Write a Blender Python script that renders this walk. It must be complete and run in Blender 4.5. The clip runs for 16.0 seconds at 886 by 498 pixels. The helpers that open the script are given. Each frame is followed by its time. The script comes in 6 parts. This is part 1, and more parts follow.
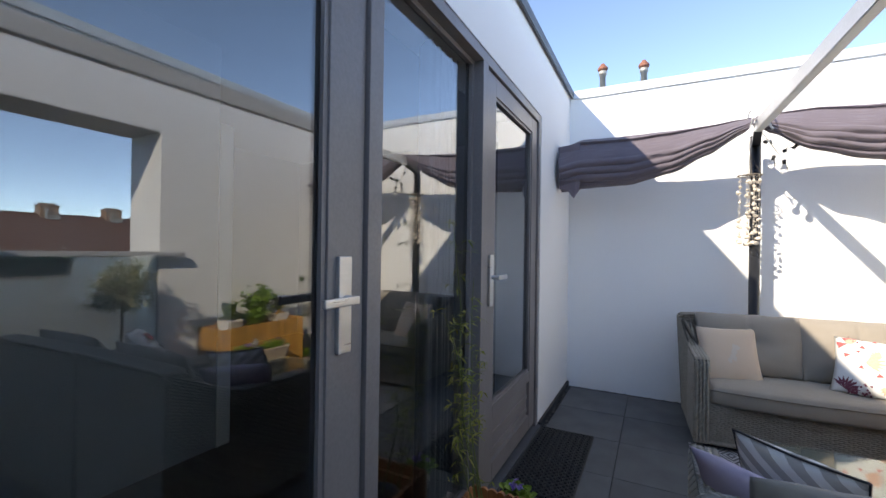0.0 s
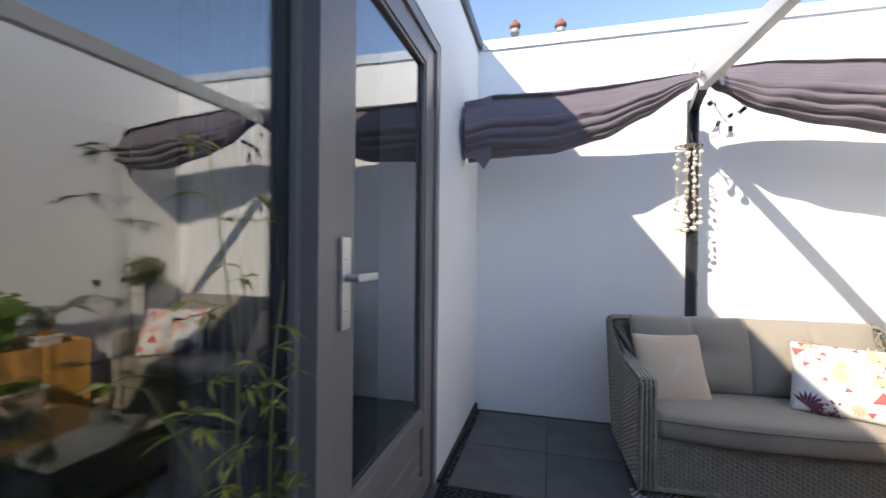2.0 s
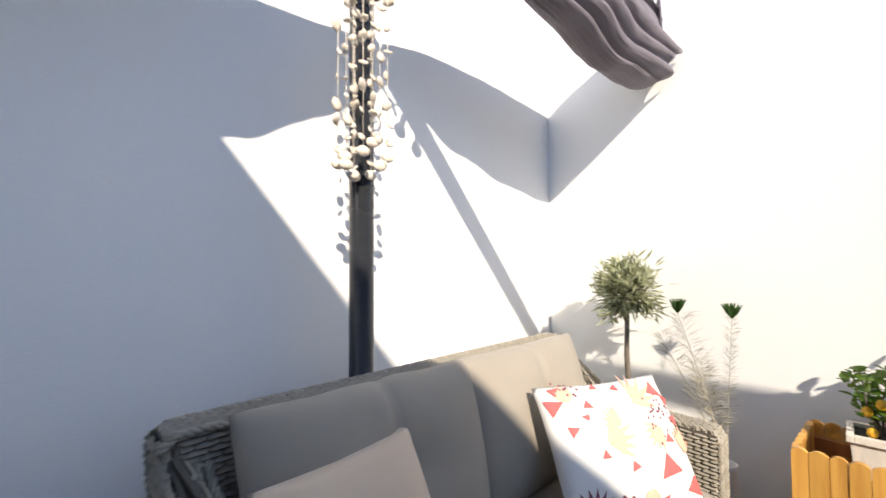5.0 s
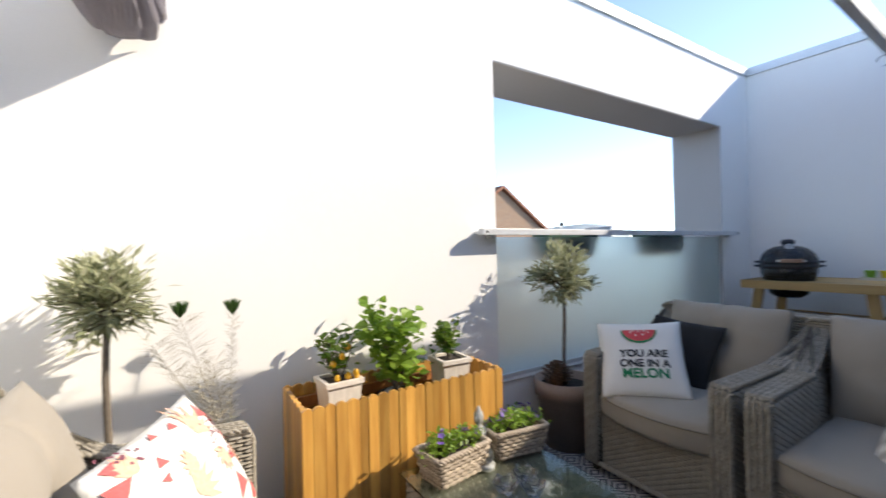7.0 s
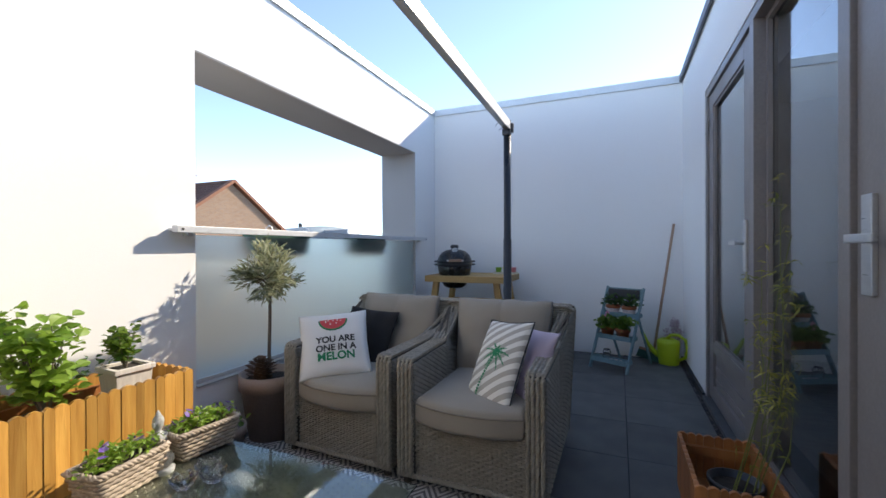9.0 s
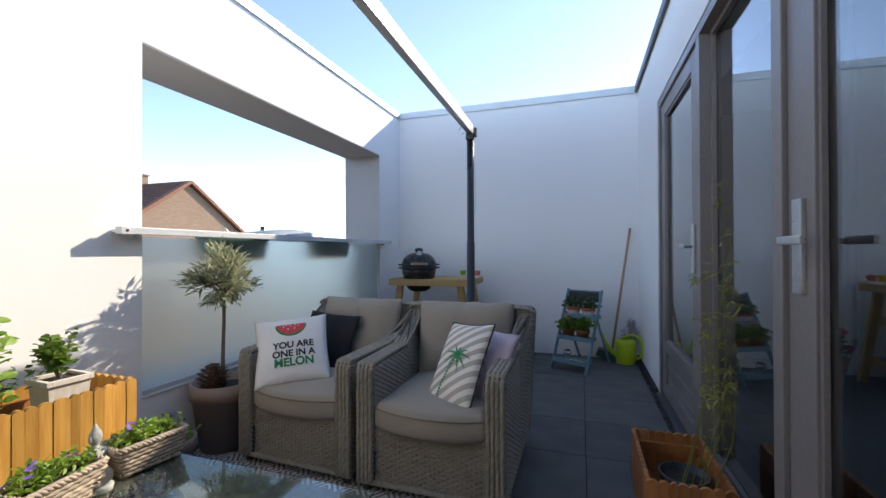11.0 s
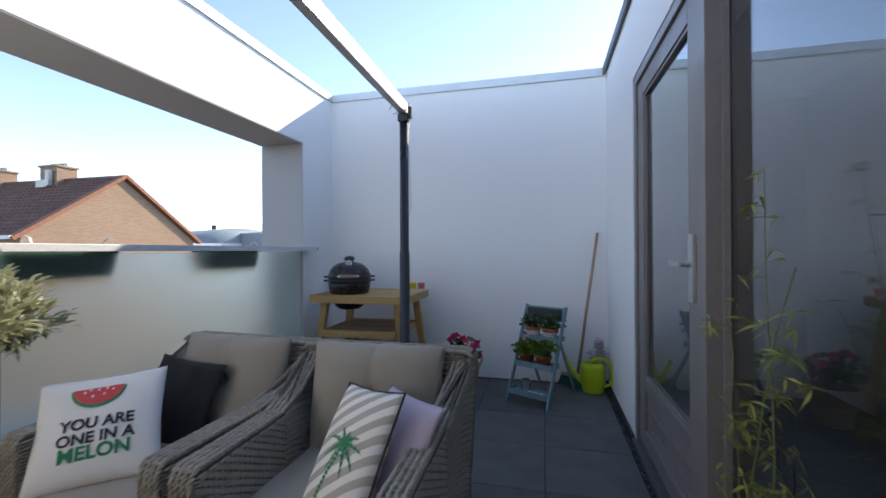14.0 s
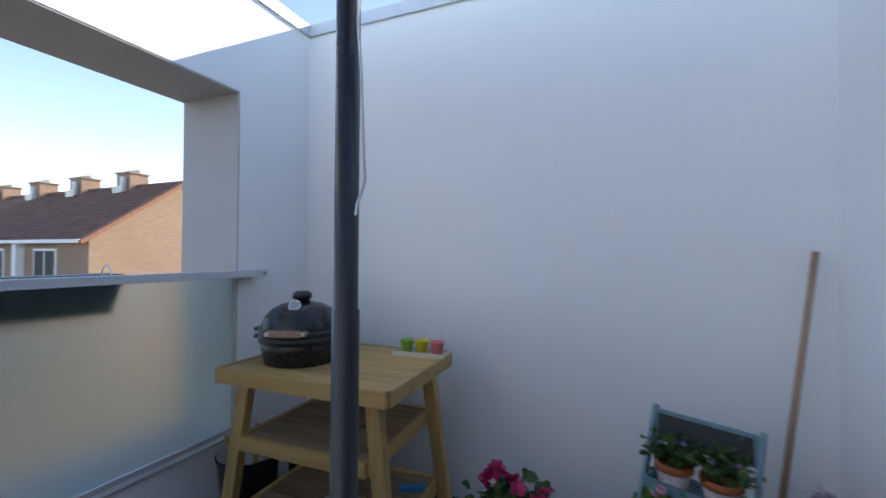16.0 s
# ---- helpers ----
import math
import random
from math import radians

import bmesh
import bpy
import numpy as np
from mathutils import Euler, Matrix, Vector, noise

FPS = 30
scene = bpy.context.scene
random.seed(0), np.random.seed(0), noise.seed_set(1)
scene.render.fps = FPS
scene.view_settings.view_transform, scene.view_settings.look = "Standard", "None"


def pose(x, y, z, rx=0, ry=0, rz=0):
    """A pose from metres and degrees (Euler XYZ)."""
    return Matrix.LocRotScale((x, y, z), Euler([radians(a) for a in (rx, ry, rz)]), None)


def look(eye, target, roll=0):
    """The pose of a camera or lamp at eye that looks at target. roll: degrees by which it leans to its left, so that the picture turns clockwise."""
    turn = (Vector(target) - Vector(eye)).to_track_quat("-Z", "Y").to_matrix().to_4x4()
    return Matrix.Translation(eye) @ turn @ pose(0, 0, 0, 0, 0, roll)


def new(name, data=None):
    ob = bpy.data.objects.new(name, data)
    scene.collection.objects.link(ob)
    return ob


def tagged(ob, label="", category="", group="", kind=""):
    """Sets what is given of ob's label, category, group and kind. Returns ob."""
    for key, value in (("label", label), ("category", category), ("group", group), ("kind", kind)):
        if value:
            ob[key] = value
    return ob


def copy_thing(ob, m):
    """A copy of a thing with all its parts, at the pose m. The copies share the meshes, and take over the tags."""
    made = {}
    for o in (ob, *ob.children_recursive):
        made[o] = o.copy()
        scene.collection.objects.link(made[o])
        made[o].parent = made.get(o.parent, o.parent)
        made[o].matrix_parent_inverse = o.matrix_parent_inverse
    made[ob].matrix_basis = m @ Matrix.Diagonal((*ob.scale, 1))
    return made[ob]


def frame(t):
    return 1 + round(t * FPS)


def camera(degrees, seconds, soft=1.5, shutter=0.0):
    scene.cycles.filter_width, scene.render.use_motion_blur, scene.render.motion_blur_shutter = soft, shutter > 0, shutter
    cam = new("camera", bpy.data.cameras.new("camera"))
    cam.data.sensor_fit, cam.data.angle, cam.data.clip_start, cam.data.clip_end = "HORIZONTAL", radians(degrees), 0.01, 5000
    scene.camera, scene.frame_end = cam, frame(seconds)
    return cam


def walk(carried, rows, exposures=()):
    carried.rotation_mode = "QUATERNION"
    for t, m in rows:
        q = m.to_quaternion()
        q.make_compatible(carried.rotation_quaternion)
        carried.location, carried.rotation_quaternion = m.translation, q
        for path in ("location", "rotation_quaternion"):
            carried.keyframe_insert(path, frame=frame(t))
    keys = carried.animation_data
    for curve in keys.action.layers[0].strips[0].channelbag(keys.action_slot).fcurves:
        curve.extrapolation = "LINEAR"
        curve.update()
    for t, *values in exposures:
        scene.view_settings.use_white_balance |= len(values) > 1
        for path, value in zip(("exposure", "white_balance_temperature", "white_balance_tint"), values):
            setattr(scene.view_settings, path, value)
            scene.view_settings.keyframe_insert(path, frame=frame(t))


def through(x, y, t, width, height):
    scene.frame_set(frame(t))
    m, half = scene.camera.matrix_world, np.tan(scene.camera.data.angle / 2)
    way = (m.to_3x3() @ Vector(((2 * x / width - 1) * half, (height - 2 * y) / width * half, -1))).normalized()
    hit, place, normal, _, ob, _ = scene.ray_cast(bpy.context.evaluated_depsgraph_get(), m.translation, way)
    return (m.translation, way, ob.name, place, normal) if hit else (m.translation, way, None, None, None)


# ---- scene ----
cam = camera(93.8, 16.0, soft=1.5, shutter=0.3)
PATH = [
    (0, (0.756, 0.377, 1.289), (-0.156, 2.157, 1.295), 0.8),
    (0.5, (0.685, 0.515, 1.289), (-0.229, 2.294, 1.286), 0.8),
    (1, (0.598, 0.718, 1.29), (-0.233, 2.537, 1.287), 0.7),
    (1.5, (0.573, 1.005, 1.262), (-0.12, 2.881, 1.257), 0.5),
    (2, (0.567, 1.34, 1.239), (0.06, 3.275, 1.235), 0.6),
    (2.5, (0.548, 1.722, 1.219), (0.384, 3.715, 1.225), 0.6),
    (3, (0.657, 2.077, 1.251), (0.761, 4.074, 1.228), 0.6),
    (3.2, (0.666, 2.205, 1.255), (0.881, 4.193, 1.222), 0.6),
    (5.3, (0.851, 3.384, 1.121), (2.403, 4.642, 1.193), -1.1),
    (5.5, (0.874, 3.473, 1.139), (2.582, 4.513, 1.193), -1.4),
    (6, (0.906, 3.757, 1.135), (2.889, 4.011, 1.174), -1.7),
    (6.5, (0.958, 3.798, 1.139), (2.905, 3.344, 1.148), -1.7),
    (7, (0.887, 3.834, 1.14), (2.577, 2.765, 1.142), -1.2),
    (7.5, (0.782, 3.847, 1.145), (2.19, 2.427, 1.133), -0.8),
    (8, (0.723, 3.86, 1.138), (1.864, 2.218, 1.122), -0.5),
    (8.5, (0.644, 3.863, 1.131), (1.568, 2.09, 1.117), -0.3),
    (9, (0.598, 3.871, 1.13), (1.377, 2.029, 1.124), -0.2),
    (11.5, (0.572, 3.851, 1.12), (1.196, 1.951, 1.135), -0.2),
    (12, (0.579, 3.847, 1.118), (1.192, 1.943, 1.137), -0.2),
    (12.5, (0.591, 3.803, 1.149), (1.188, 1.894, 1.165), -0.2),
    (13, (0.614, 3.67, 1.19), (1.166, 1.748, 1.203), -0.2),
    (13.5, (0.59, 3.424, 1.194), (1.075, 1.484, 1.2), -0.4),
    (14, (0.55, 3.081, 1.209), (1.024, 1.138, 1.216), -0.3),
    (14.5, (0.548, 2.61, 1.234), (1.024, 0.668, 1.234), -0.1),
    (15, (0.572, 2.118, 1.285), (1.074, 0.182, 1.275), 0.2),
    (15.5, (0.704, 1.69, 1.315), (1.221, -0.242, 1.323), 0.5),
    (16, (0.851, 1.295, 1.336), (1.613, -0.554, 1.366), 0.4),
]
walk(cam, [(t, look(eye, target, roll)) for t, eye, target, roll in PATH],
     [(0, 1.82, 7700, 10), (9, 1.82, 7700, 10), (13, 1.85, 7900, 10), (16, 1.92, 8100, 10)])

# the terrace: facade on x = 0, its opposite wall on x = W, end walls on y = YA and y = YB
W, YA, YB, H = 2.72, 4.54, -0.89, 2.80
OY0, OY1, OZ0, OZ1 = -0.35, 2.315, 0.37, 2.215
THICK = 0.44
SUN_WAY = Vector((1.0, 1.79, -1.25)).normalized()

world = bpy.data.worlds.new("sky")
scene.world = world
world.use_nodes = True
sky = world.node_tree.nodes.new("ShaderNodeTexSky")
sky.sky_type, sky.sun_disc = "NISHITA", False
sky.sun_elevation = math.asin(-SUN_WAY.z)
sky.sun_rotation = math.atan2(-SUN_WAY.x, -SUN_WAY.y)
sky.altitude, sky.air_density, sky.dust_density, sky.ozone_density = 20, 0.5, 0.05, 1.8
world.node_tree.links.new(sky.outputs[0], world.node_tree.nodes["Background"].inputs[0])
world.node_tree.nodes["Background"].inputs[1].default_value = 0.17
sun = new("sun", bpy.data.lights.new("sun", "SUN"))
sun.data.energy, sun.data.angle, sun.data.color = 2.0, radians(0.6), (1.0, 0.955, 0.90)
sun.matrix_world = look((0, 0, 6), Vector((0, 0, 6)) + SUN_WAY)


# ---------------------------------------------------------------- materials
class Net:
    def __init__(self, name):
        self.mat = bpy.data.materials.new(name)
        self.mat.use_nodes = True
        self.t = self.mat.node_tree
        self.b = self.t.nodes["Principled BSDF"]

    def n(self, kind, **values):
        node = self.t.nodes.new(kind)
        for key, value in values.items():
            if key in node.inputs:
                node.inputs[key].default_value = value
        return node

    def link(self, a, b):
        self.t.links.new(a, b)

    def math(self, op, a, b=0.0):
        node = self.t.nodes.new("ShaderNodeMath")
        node.operation = op
        for i, v in enumerate((a, b)):
            if isinstance(v, (int, float)):
                node.inputs[i].default_value = v
            else:
                self.link(v, node.inputs[i])
        return node.outputs[0]

    def mix(self, fac, a, b, blend="MIX"):
        node = self.t.nodes.new("ShaderNodeMix")
        node.data_type, node.blend_type = "RGBA", blend
        for i, v in ((0, fac), (6, a), (7, b)):
            if isinstance(v, (int, float)):
                node.inputs[i].default_value = v
            elif isinstance(v, tuple):
                node.inputs[i].default_value = (*v, 1)
            else:
                self.link(v, node.inputs[i])
        return node.outputs[2]

    def coords(self, scale=(1, 1, 1), source="Object"):
        co = self.t.nodes.new("ShaderNodeTexCoord")
        m = self.t.nodes.new("ShaderNodeMapping")
        m.inputs["Scale"].default_value = scale
        self.link(co.outputs[source], m.inputs["Vector"])
        return m.outputs[0]

    def noise(self, scale, stretch=(1, 1, 1), detail=4.0, low=0.3, high=0.7):
        tex = self.n("ShaderNodeTexNoise", Scale=scale, Detail=detail)
        self.link(self.coords(stretch), tex.inputs["Vector"])
        r = self.t.nodes.new("ShaderNodeMapRange")
        r.inputs[1].default_value, r.inputs[2].default_value = low, high
        self.link(tex.outputs[0], r.inputs[0])
        return r.outputs[0]

    def bump(self, height, distance=0.002, strength=0.6):
        b = self.n("ShaderNodeBump", Distance=distance, Strength=strength)
        self.link(height, b.inputs["Height"])
        self.link(b.outputs[0], self.b.inputs["Normal"])


def surface(name, color, rough=0.6, metal=0.0, vary=0.15, fine=120, coarse=3.0, bump=0.001, stretch=(1, 1, 1), sheen=0.0,
            by_object=0.0, by_island=0.0, tint=None):
    """A surface with fine grain, broad stains and a little relief."""
    k = Net(name)
    dark = tuple(c * (1 - vary) for c in color)
    light = tuple(min(1, c * (1 + vary)) for c in color)
    f, c = k.noise(fine, stretch), k.noise(coarse, stretch)
    col = k.mix(f, dark, light)
    col = k.mix(k.math("MULTIPLY", c, 0.5), col, tint or tuple(v * (1 - 1.5 * vary) for v in color))
    if by_object or by_island:
        if by_object:
            source, amount = k.t.nodes.new("ShaderNodeObjectInfo").outputs["Random"], by_object
        else:
            source, amount = k.t.nodes.new("ShaderNodeNewGeometry").outputs["Random Per Island"], by_island
        hsv = k.n("ShaderNodeHueSaturation")
        k.link(k.math("ADD", k.math("MULTIPLY", source, amount), 1 - amount / 2), hsv.inputs["Value"])
        k.link(col, hsv.inputs["Color"])
        col = hsv.outputs[0]
    k.link(col, k.b.inputs["Base Color"])
    k.link(k.math("ADD", k.math("MULTIPLY", c, 0.15), rough - 0.07), k.b.inputs["Roughness"])
    k.b.inputs["Metallic"].default_value = metal
    k.b.inputs["Sheen Weight"].default_value = sheen
    if bump:
        k.bump(f, bump)
    return k.mat


def wood(name, color, dark, rough=0.5, along="z", by_object=0.5, coat=0.0):
    k = Net(name)
    s = {"x": (1.2, 14, 14), "y": (14, 1.2, 14), "z": (14, 14, 1.2)}[along]
    grain, rings, fine = k.noise(3.0, s, 6), k.noise(1.1, s, 2, 0.35, 0.65), k.noise(14, s, 3)
    col = k.mix(k.math("MULTIPLY", grain, 0.75), color, dark)
    col = k.mix(k.math("MULTIPLY", rings, 0.35), col, tuple(c * 0.7 for c in dark))
    hsv = k.n("ShaderNodeHueSaturation")
    r = k.t.nodes.new("ShaderNodeObjectInfo").outputs["Random"]
    k.link(k.math("ADD", k.math("MULTIPLY", r, by_object), 1 - by_object / 2), hsv.inputs["Value"])
    k.link(col, hsv.inputs["Color"])
    k.link(hsv.outputs[0], k.b.inputs["Base Color"])
    k.b.inputs["Roughness"].default_value = rough
    k.b.inputs["Coat Weight"].default_value = coat
    k.bump(fine, 0.0008)
    return k.mat


def clear(name, color=(1, 1, 1), rough=0.0, ior=1.5):
    k = Net(name)
    k.b.inputs["Base Color"].default_value = (*color, 1)
    k.b.inputs["Transmission Weight"].default_value = 1
    k.b.inputs["Roughness"].default_value = rough
    k.b.inputs["IOR"].default_value = ior
    return k.mat


def leafy(name, color, tint, rough=0.45, through=0.35):
    k = Net(name)
    r = k.t.nodes.new("ShaderNodeNewGeometry").outputs["Random Per Island"]
    col = k.mix(r, color, tint)
    k.link(col, k.b.inputs["Base Color"])
    k.b.inputs["Roughness"].default_value = rough
    tr = k.n("ShaderNodeBsdfTranslucent")
    k.link(col, tr.inputs["Color"])
    mx = k.n("ShaderNodeMixShader")
    mx.inputs[0].default_value = through
    k.link(k.b.outputs[0], mx.inputs[1])
    k.link(tr.outputs[0], mx.inputs[2])
    k.link(mx.outputs[0], k.t.nodes["Material Output"].inputs["Surface"])
    return k.mat


def rug_material():
    """White concentric lozenges with a heavier grid on warm grey."""
    k = Net("rug_weave")
    co = k.t.nodes.new("ShaderNodeTexCoord")
    sep = k.t.nodes.new("ShaderNodeSeparateXYZ")
    k.link(co.outputs["Object"], sep.inputs[0])
    ax = k.math("ABSOLUTE", k.math("SUBTRACT", k.math("FRACT", k.math("MULTIPLY", sep.outputs[0], 1 / 0.15)), 0.5))
    ay = k.math("ABSOLUTE", k.math("SUBTRACT", k.math("FRACT", k.math("MULTIPLY", sep.outputs[1], 1 / 0.21)), 0.5))
    d = k.math("ADD", ax, ay)
    ring = k.math("GREATER_THAN", k.math("FRACT", k.math("MULTIPLY", d, 5.0)), 0.5)
    col = k.mix(ring, (0.115, 0.108, 0.108), (0.52, 0.50, 0.48))
    col = k.mix(k.math("MULTIPLY", k.noise(260, (1, 1, 1), 2), 0.35), col, (0.2, 0.19, 0.19))
    k.link(col, k.b.inputs["Base Color"])
    k.b.inputs["Roughness"].default_value = 0.95
    k.bump(k.noise(400), 0.001)
    return k.mat


def stripe_material():
    k = Net("striped_cotton")
    co = k.t.nodes.new("ShaderNodeTexCoord")
    sep = k.t.nodes.new("ShaderNodeSeparateXYZ")
    k.link(co.outputs["Object"], sep.inputs[0])
    s = k.math("ADD", k.math("MULTIPLY", sep.outputs[0], -0.75), k.math("MULTIPLY", sep.outputs[1], 1.0))
    band = k.math("GREATER_THAN", k.math("FRACT", k.math("MULTIPLY", s, 18)), 0.5)
    col = k.mix(band, (0.74, 0.72, 0.66), (0.42, 0.39, 0.34))
    k.link(col, k.b.inputs["Base Color"])
    k.b.inputs["Roughness"].default_value = 0.9
    k.bump(k.noise(500), 0.0006)
    return k.mat


def brick_material():
    k = Net("brickwork")
    tex = k.n("ShaderNodeTexBrick", Scale=1.0)
    tex.inputs["Brick Width"].default_value, tex.inputs["Row Height"].default_value = 0.22, 0.065
    tex.inputs["Mortar Size"].default_value = 0.008
    tex.inputs["Color1"].default_value = (0.27, 0.155, 0.095, 1)
    tex.inputs["Color2"].default_value = (0.34, 0.21, 0.13, 1)
    tex.inputs["Mortar"].default_value = (0.29, 0.25, 0.21, 1)
    co = k.t.nodes.new("ShaderNodeTexCoord")
    sep = k.t.nodes.new("ShaderNodeSeparateXYZ")
    com = k.t.nodes.new("ShaderNodeCombineXYZ")
    k.link(co.outputs["Object"], sep.inputs[0])
    k.link(k.math("ADD", sep.outputs[0], sep.outputs[1]), com.inputs[0])
    k.link(sep.outputs[2], com.inputs[1])
    k.link(com.outputs[0], tex.inputs["Vector"])
    col = k.mix(k.math("MULTIPLY", k.noise(0.6), 0.4), tex.outputs[0], (0.23, 0.15, 0.10))
    k.link(col, k.b.inputs["Base Color"])
    k.b.inputs["Roughness"].default_value = 0.9
    return k.mat


STUCCO = surface("white_stucco", (0.83, 0.83, 0.82), 0.85, vary=0.03, fine=260, coarse=0.9, bump=0.0004, tint=(0.79, 0.79, 0.78))
CAP_LIGHT = surface("aluminium_cap", (0.62, 0.64, 0.66), 0.45, 0.3, 0.06, 60, 4)
CAP_DARK = surface("dark_cap", (0.10, 0.105, 0.115), 0.5, 0.2, 0.1, 60, 4)
FRAME = surface("taupe_frame_paint", (0.215, 0.195, 0.188), 0.38, 0.0, 0.08, 90, 2.5, 0.0003)
SEAL = surface("black_rubber", (0.02, 0.02, 0.022), 0.6, vary=0.1)
TILE = surface("slate_grey_tile", (0.098, 0.103, 0.106), 0.62, vary=0.22, fine=220, coarse=5, bump=0.0012, by_object=0.3)
GROUT = surface("dark_joint", (0.018, 0.018, 0.019), 0.9, vary=0.3)
GRAVEL = surface("edge_gravel", (0.11, 0.105, 0.10), 0.85, vary=0.4, fine=90, by_island=0.9)
REVEAL = surface("mid_grey_matte", (0.48, 0.465, 0.45), 0.85, vary=0.06, fine=260, coarse=1.2, bump=0.0004)
STEEL = surface("brushed_steel", (0.62, 0.62, 0.61), 0.33, 0.9, 0.06, 200, 8, 0.0002, (1, 1, 12))
ALU = surface("white_aluminium", (0.66, 0.66, 0.65), 0.42, 0.25, 0.06, 70, 3, 0.0003)
POLE = surface("anthracite_pole", (0.035, 0.037, 0.042), 0.32, 0.4, 0.12, 50, 6, 0.0002)
CLOTH = surface("mauve_canopy_cloth", (0.15, 0.127, 0.150), 0.9, vary=0.12, fine=600, coarse=5, bump=0.0008, sheen=0.2)
WICKER = surface("grey_brown_wicker", (0.30, 0.27, 0.22), 0.55, vary=0.22, fine=150, coarse=20, bump=0.0006, by_island=0.3)
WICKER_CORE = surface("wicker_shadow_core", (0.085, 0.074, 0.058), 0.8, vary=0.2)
CUSHION = surface("taupe_cushion_fabric", (0.31, 0.275, 0.23), 0.92, vary=0.1, fine=700, coarse=4, bump=0.0006, sheen=0.15)
PIPING = surface("taupe_piping", (0.22, 0.19, 0.155), 0.9, vary=0.1)
BEIGE = surface("beige_suede", (0.64, 0.50, 0.37), 0.95, vary=0.06, fine=500, coarse=6, sheen=0.3)
BEIGE_PRINT = surface("pale_print", (0.62, 0.54, 0.46), 0.9, vary=0.05)
WHITE_COTTON = surface("white_cotton", (0.74, 0.735, 0.71), 0.92, vary=0.04, fine=600, coarse=5, bump=0.0006)
BLACK_COTTON = surface("black_cotton", (0.016, 0.016, 0.018), 0.95, vary=0.2, fine=500)
LILAC = surface("lilac_cotton", (0.50, 0.42, 0.50), 0.92, vary=0.06, fine=500)
STRIPED = stripe_material()
INK = surface("black_print", (0.03, 0.03, 0.03), 0.9)
GREEN_INK = surface("green_print", (0.02, 0.22, 0.10), 0.9)
RED_INK = surface("melon_red_print", (0.62, 0.08, 0.09), 0.9)
CORAL = surface("coral_print", (0.66, 0.12, 0.12), 0.9, vary=0.1)
PEACH = surface("peach_print", (0.76, 0.44, 0.32), 0.9, vary=0.15)
PLUM = surface("plum_print", (0.20, 0.06, 0.09), 0.9, vary=0.1)
RUG = rug_material()
ACACIA = wood("oiled_planter_wood", (0.66, 0.37, 0.095), (0.42, 0.18, 0.035), 0.4, "z", 0.75, 0.25)
DARKACACIA = wood("weathered_planter_wood", (0.42, 0.17, 0.055), (0.30, 0.11, 0.035), 0.5, "z", 0.4)
PINE_X = wood("treated_pine", (0.56, 0.36, 0.14), (0.42, 0.25, 0.09), 0.6, "x", 0.25)
PINE_Z = wood("treated_pine_upright", (0.58, 0.37, 0.14), (0.43, 0.25, 0.09), 0.6, "z", 0.25)
DECK = wood("weathered_slats", (0.32, 0.22, 0.13), (0.21, 0.14, 0.08), 0.75, "x", 0.35)
BROOMSTICK = wood("broomstick_wood", (0.44, 0.28, 0.19), (0.33, 0.19, 0.12), 0.6, "z", 0.1)
BLUEPAINT = surface("teal_blue_paint", (0.16, 0.28, 0.32), 0.6, vary=0.18, fine=60, coarse=9, bump=0.0005)
SLATE = surface("blackboard", (0.05, 0.052, 0.056), 0.7, vary=0.2)
TERRACOTTA = surface("terracotta", (0.42, 0.125, 0.05), 0.8, vary=0.14, fine=90, coarse=9)
PRINTPOT = surface("patterned_band", (0.55, 0.48, 0.48), 0.7, vary=0.35, fine=120, coarse=60)
TAUPEPOT = surface("taupe_clay", (0.34, 0.25, 0.20), 0.75, vary=0.12, fine=110, coarse=5)
WHITEWOOD = surface("whitewashed_wood", (0.66, 0.61, 0.54), 0.75, vary=0.12, fine=60, coarse=10, stretch=(1, 1, 0.15))
SOIL = surface("potting_soil", (0.028, 0.020, 0.014), 0.95, vary=0.5, fine=60, bump=0.004)
CERAMIC = surface("black_ceramic", (0.012, 0.012, 0.013), 0.24, vary=0.2, fine=190, coarse=40, bump=0.0008)
LIME = surface("lime_plastic", (0.42, 0.56, 0.02), 0.35, vary=0.06)
YELLOW = surface("yellow_enamel", (0.75, 0.60, 0.02), 0.35, vary=0.05)
PINK = surface("pink_enamel", (0.70, 0.20, 0.20), 0.35, vary=0.05)
GREEN = surface("green_enamel", (0.22, 0.50, 0.05), 0.35, vary=0.05)
CREAM = surface("cream_enamel", (0.66, 0.62, 0.50), 0.5, vary=0.05)
RUBBER = surface("rubber_mat", (0.028, 0.028, 0.028), 0.7, vary=0.25)
SHELL = surface("shell", (0.70, 0.62, 0.52), 0.45, vary=0.18, fine=90, by_island=0.25)
DRIED = surface("dusty_pink_petals", (0.52, 0.40, 0.46), 0.8, by_island=0.4)
STONE = surface("grey_stone_statue", (0.34, 0.35, 0.34), 0.6, vary=0.25, fine=70, coarse=25)
BASKET = surface("whitewashed_willow", (0.42, 0.34, 0.26), 0.75, vary=0.25, fine=90, coarse=30, by_island=0.5)
BARK = surface("grey_bark", (0.17, 0.14, 0.11), 0.9, vary=0.3, fine=90, bump=0.002)
CANE = surface("green_cane", (0.16, 0.19, 0.05), 0.5, vary=0.2)
CONE = surface("pine_cone_scale", (0.14, 0.075, 0.04), 0.8, vary=0.3, by_island=0.5)
OLIVE = leafy("olive_leaves", (0.20, 0.23, 0.12), (0.52, 0.53, 0.36))
CITRUS = leafy("citrus_leaves", (0.07, 0.16, 0.02), (0.18, 0.28, 0.04), 0.4, 0.45)
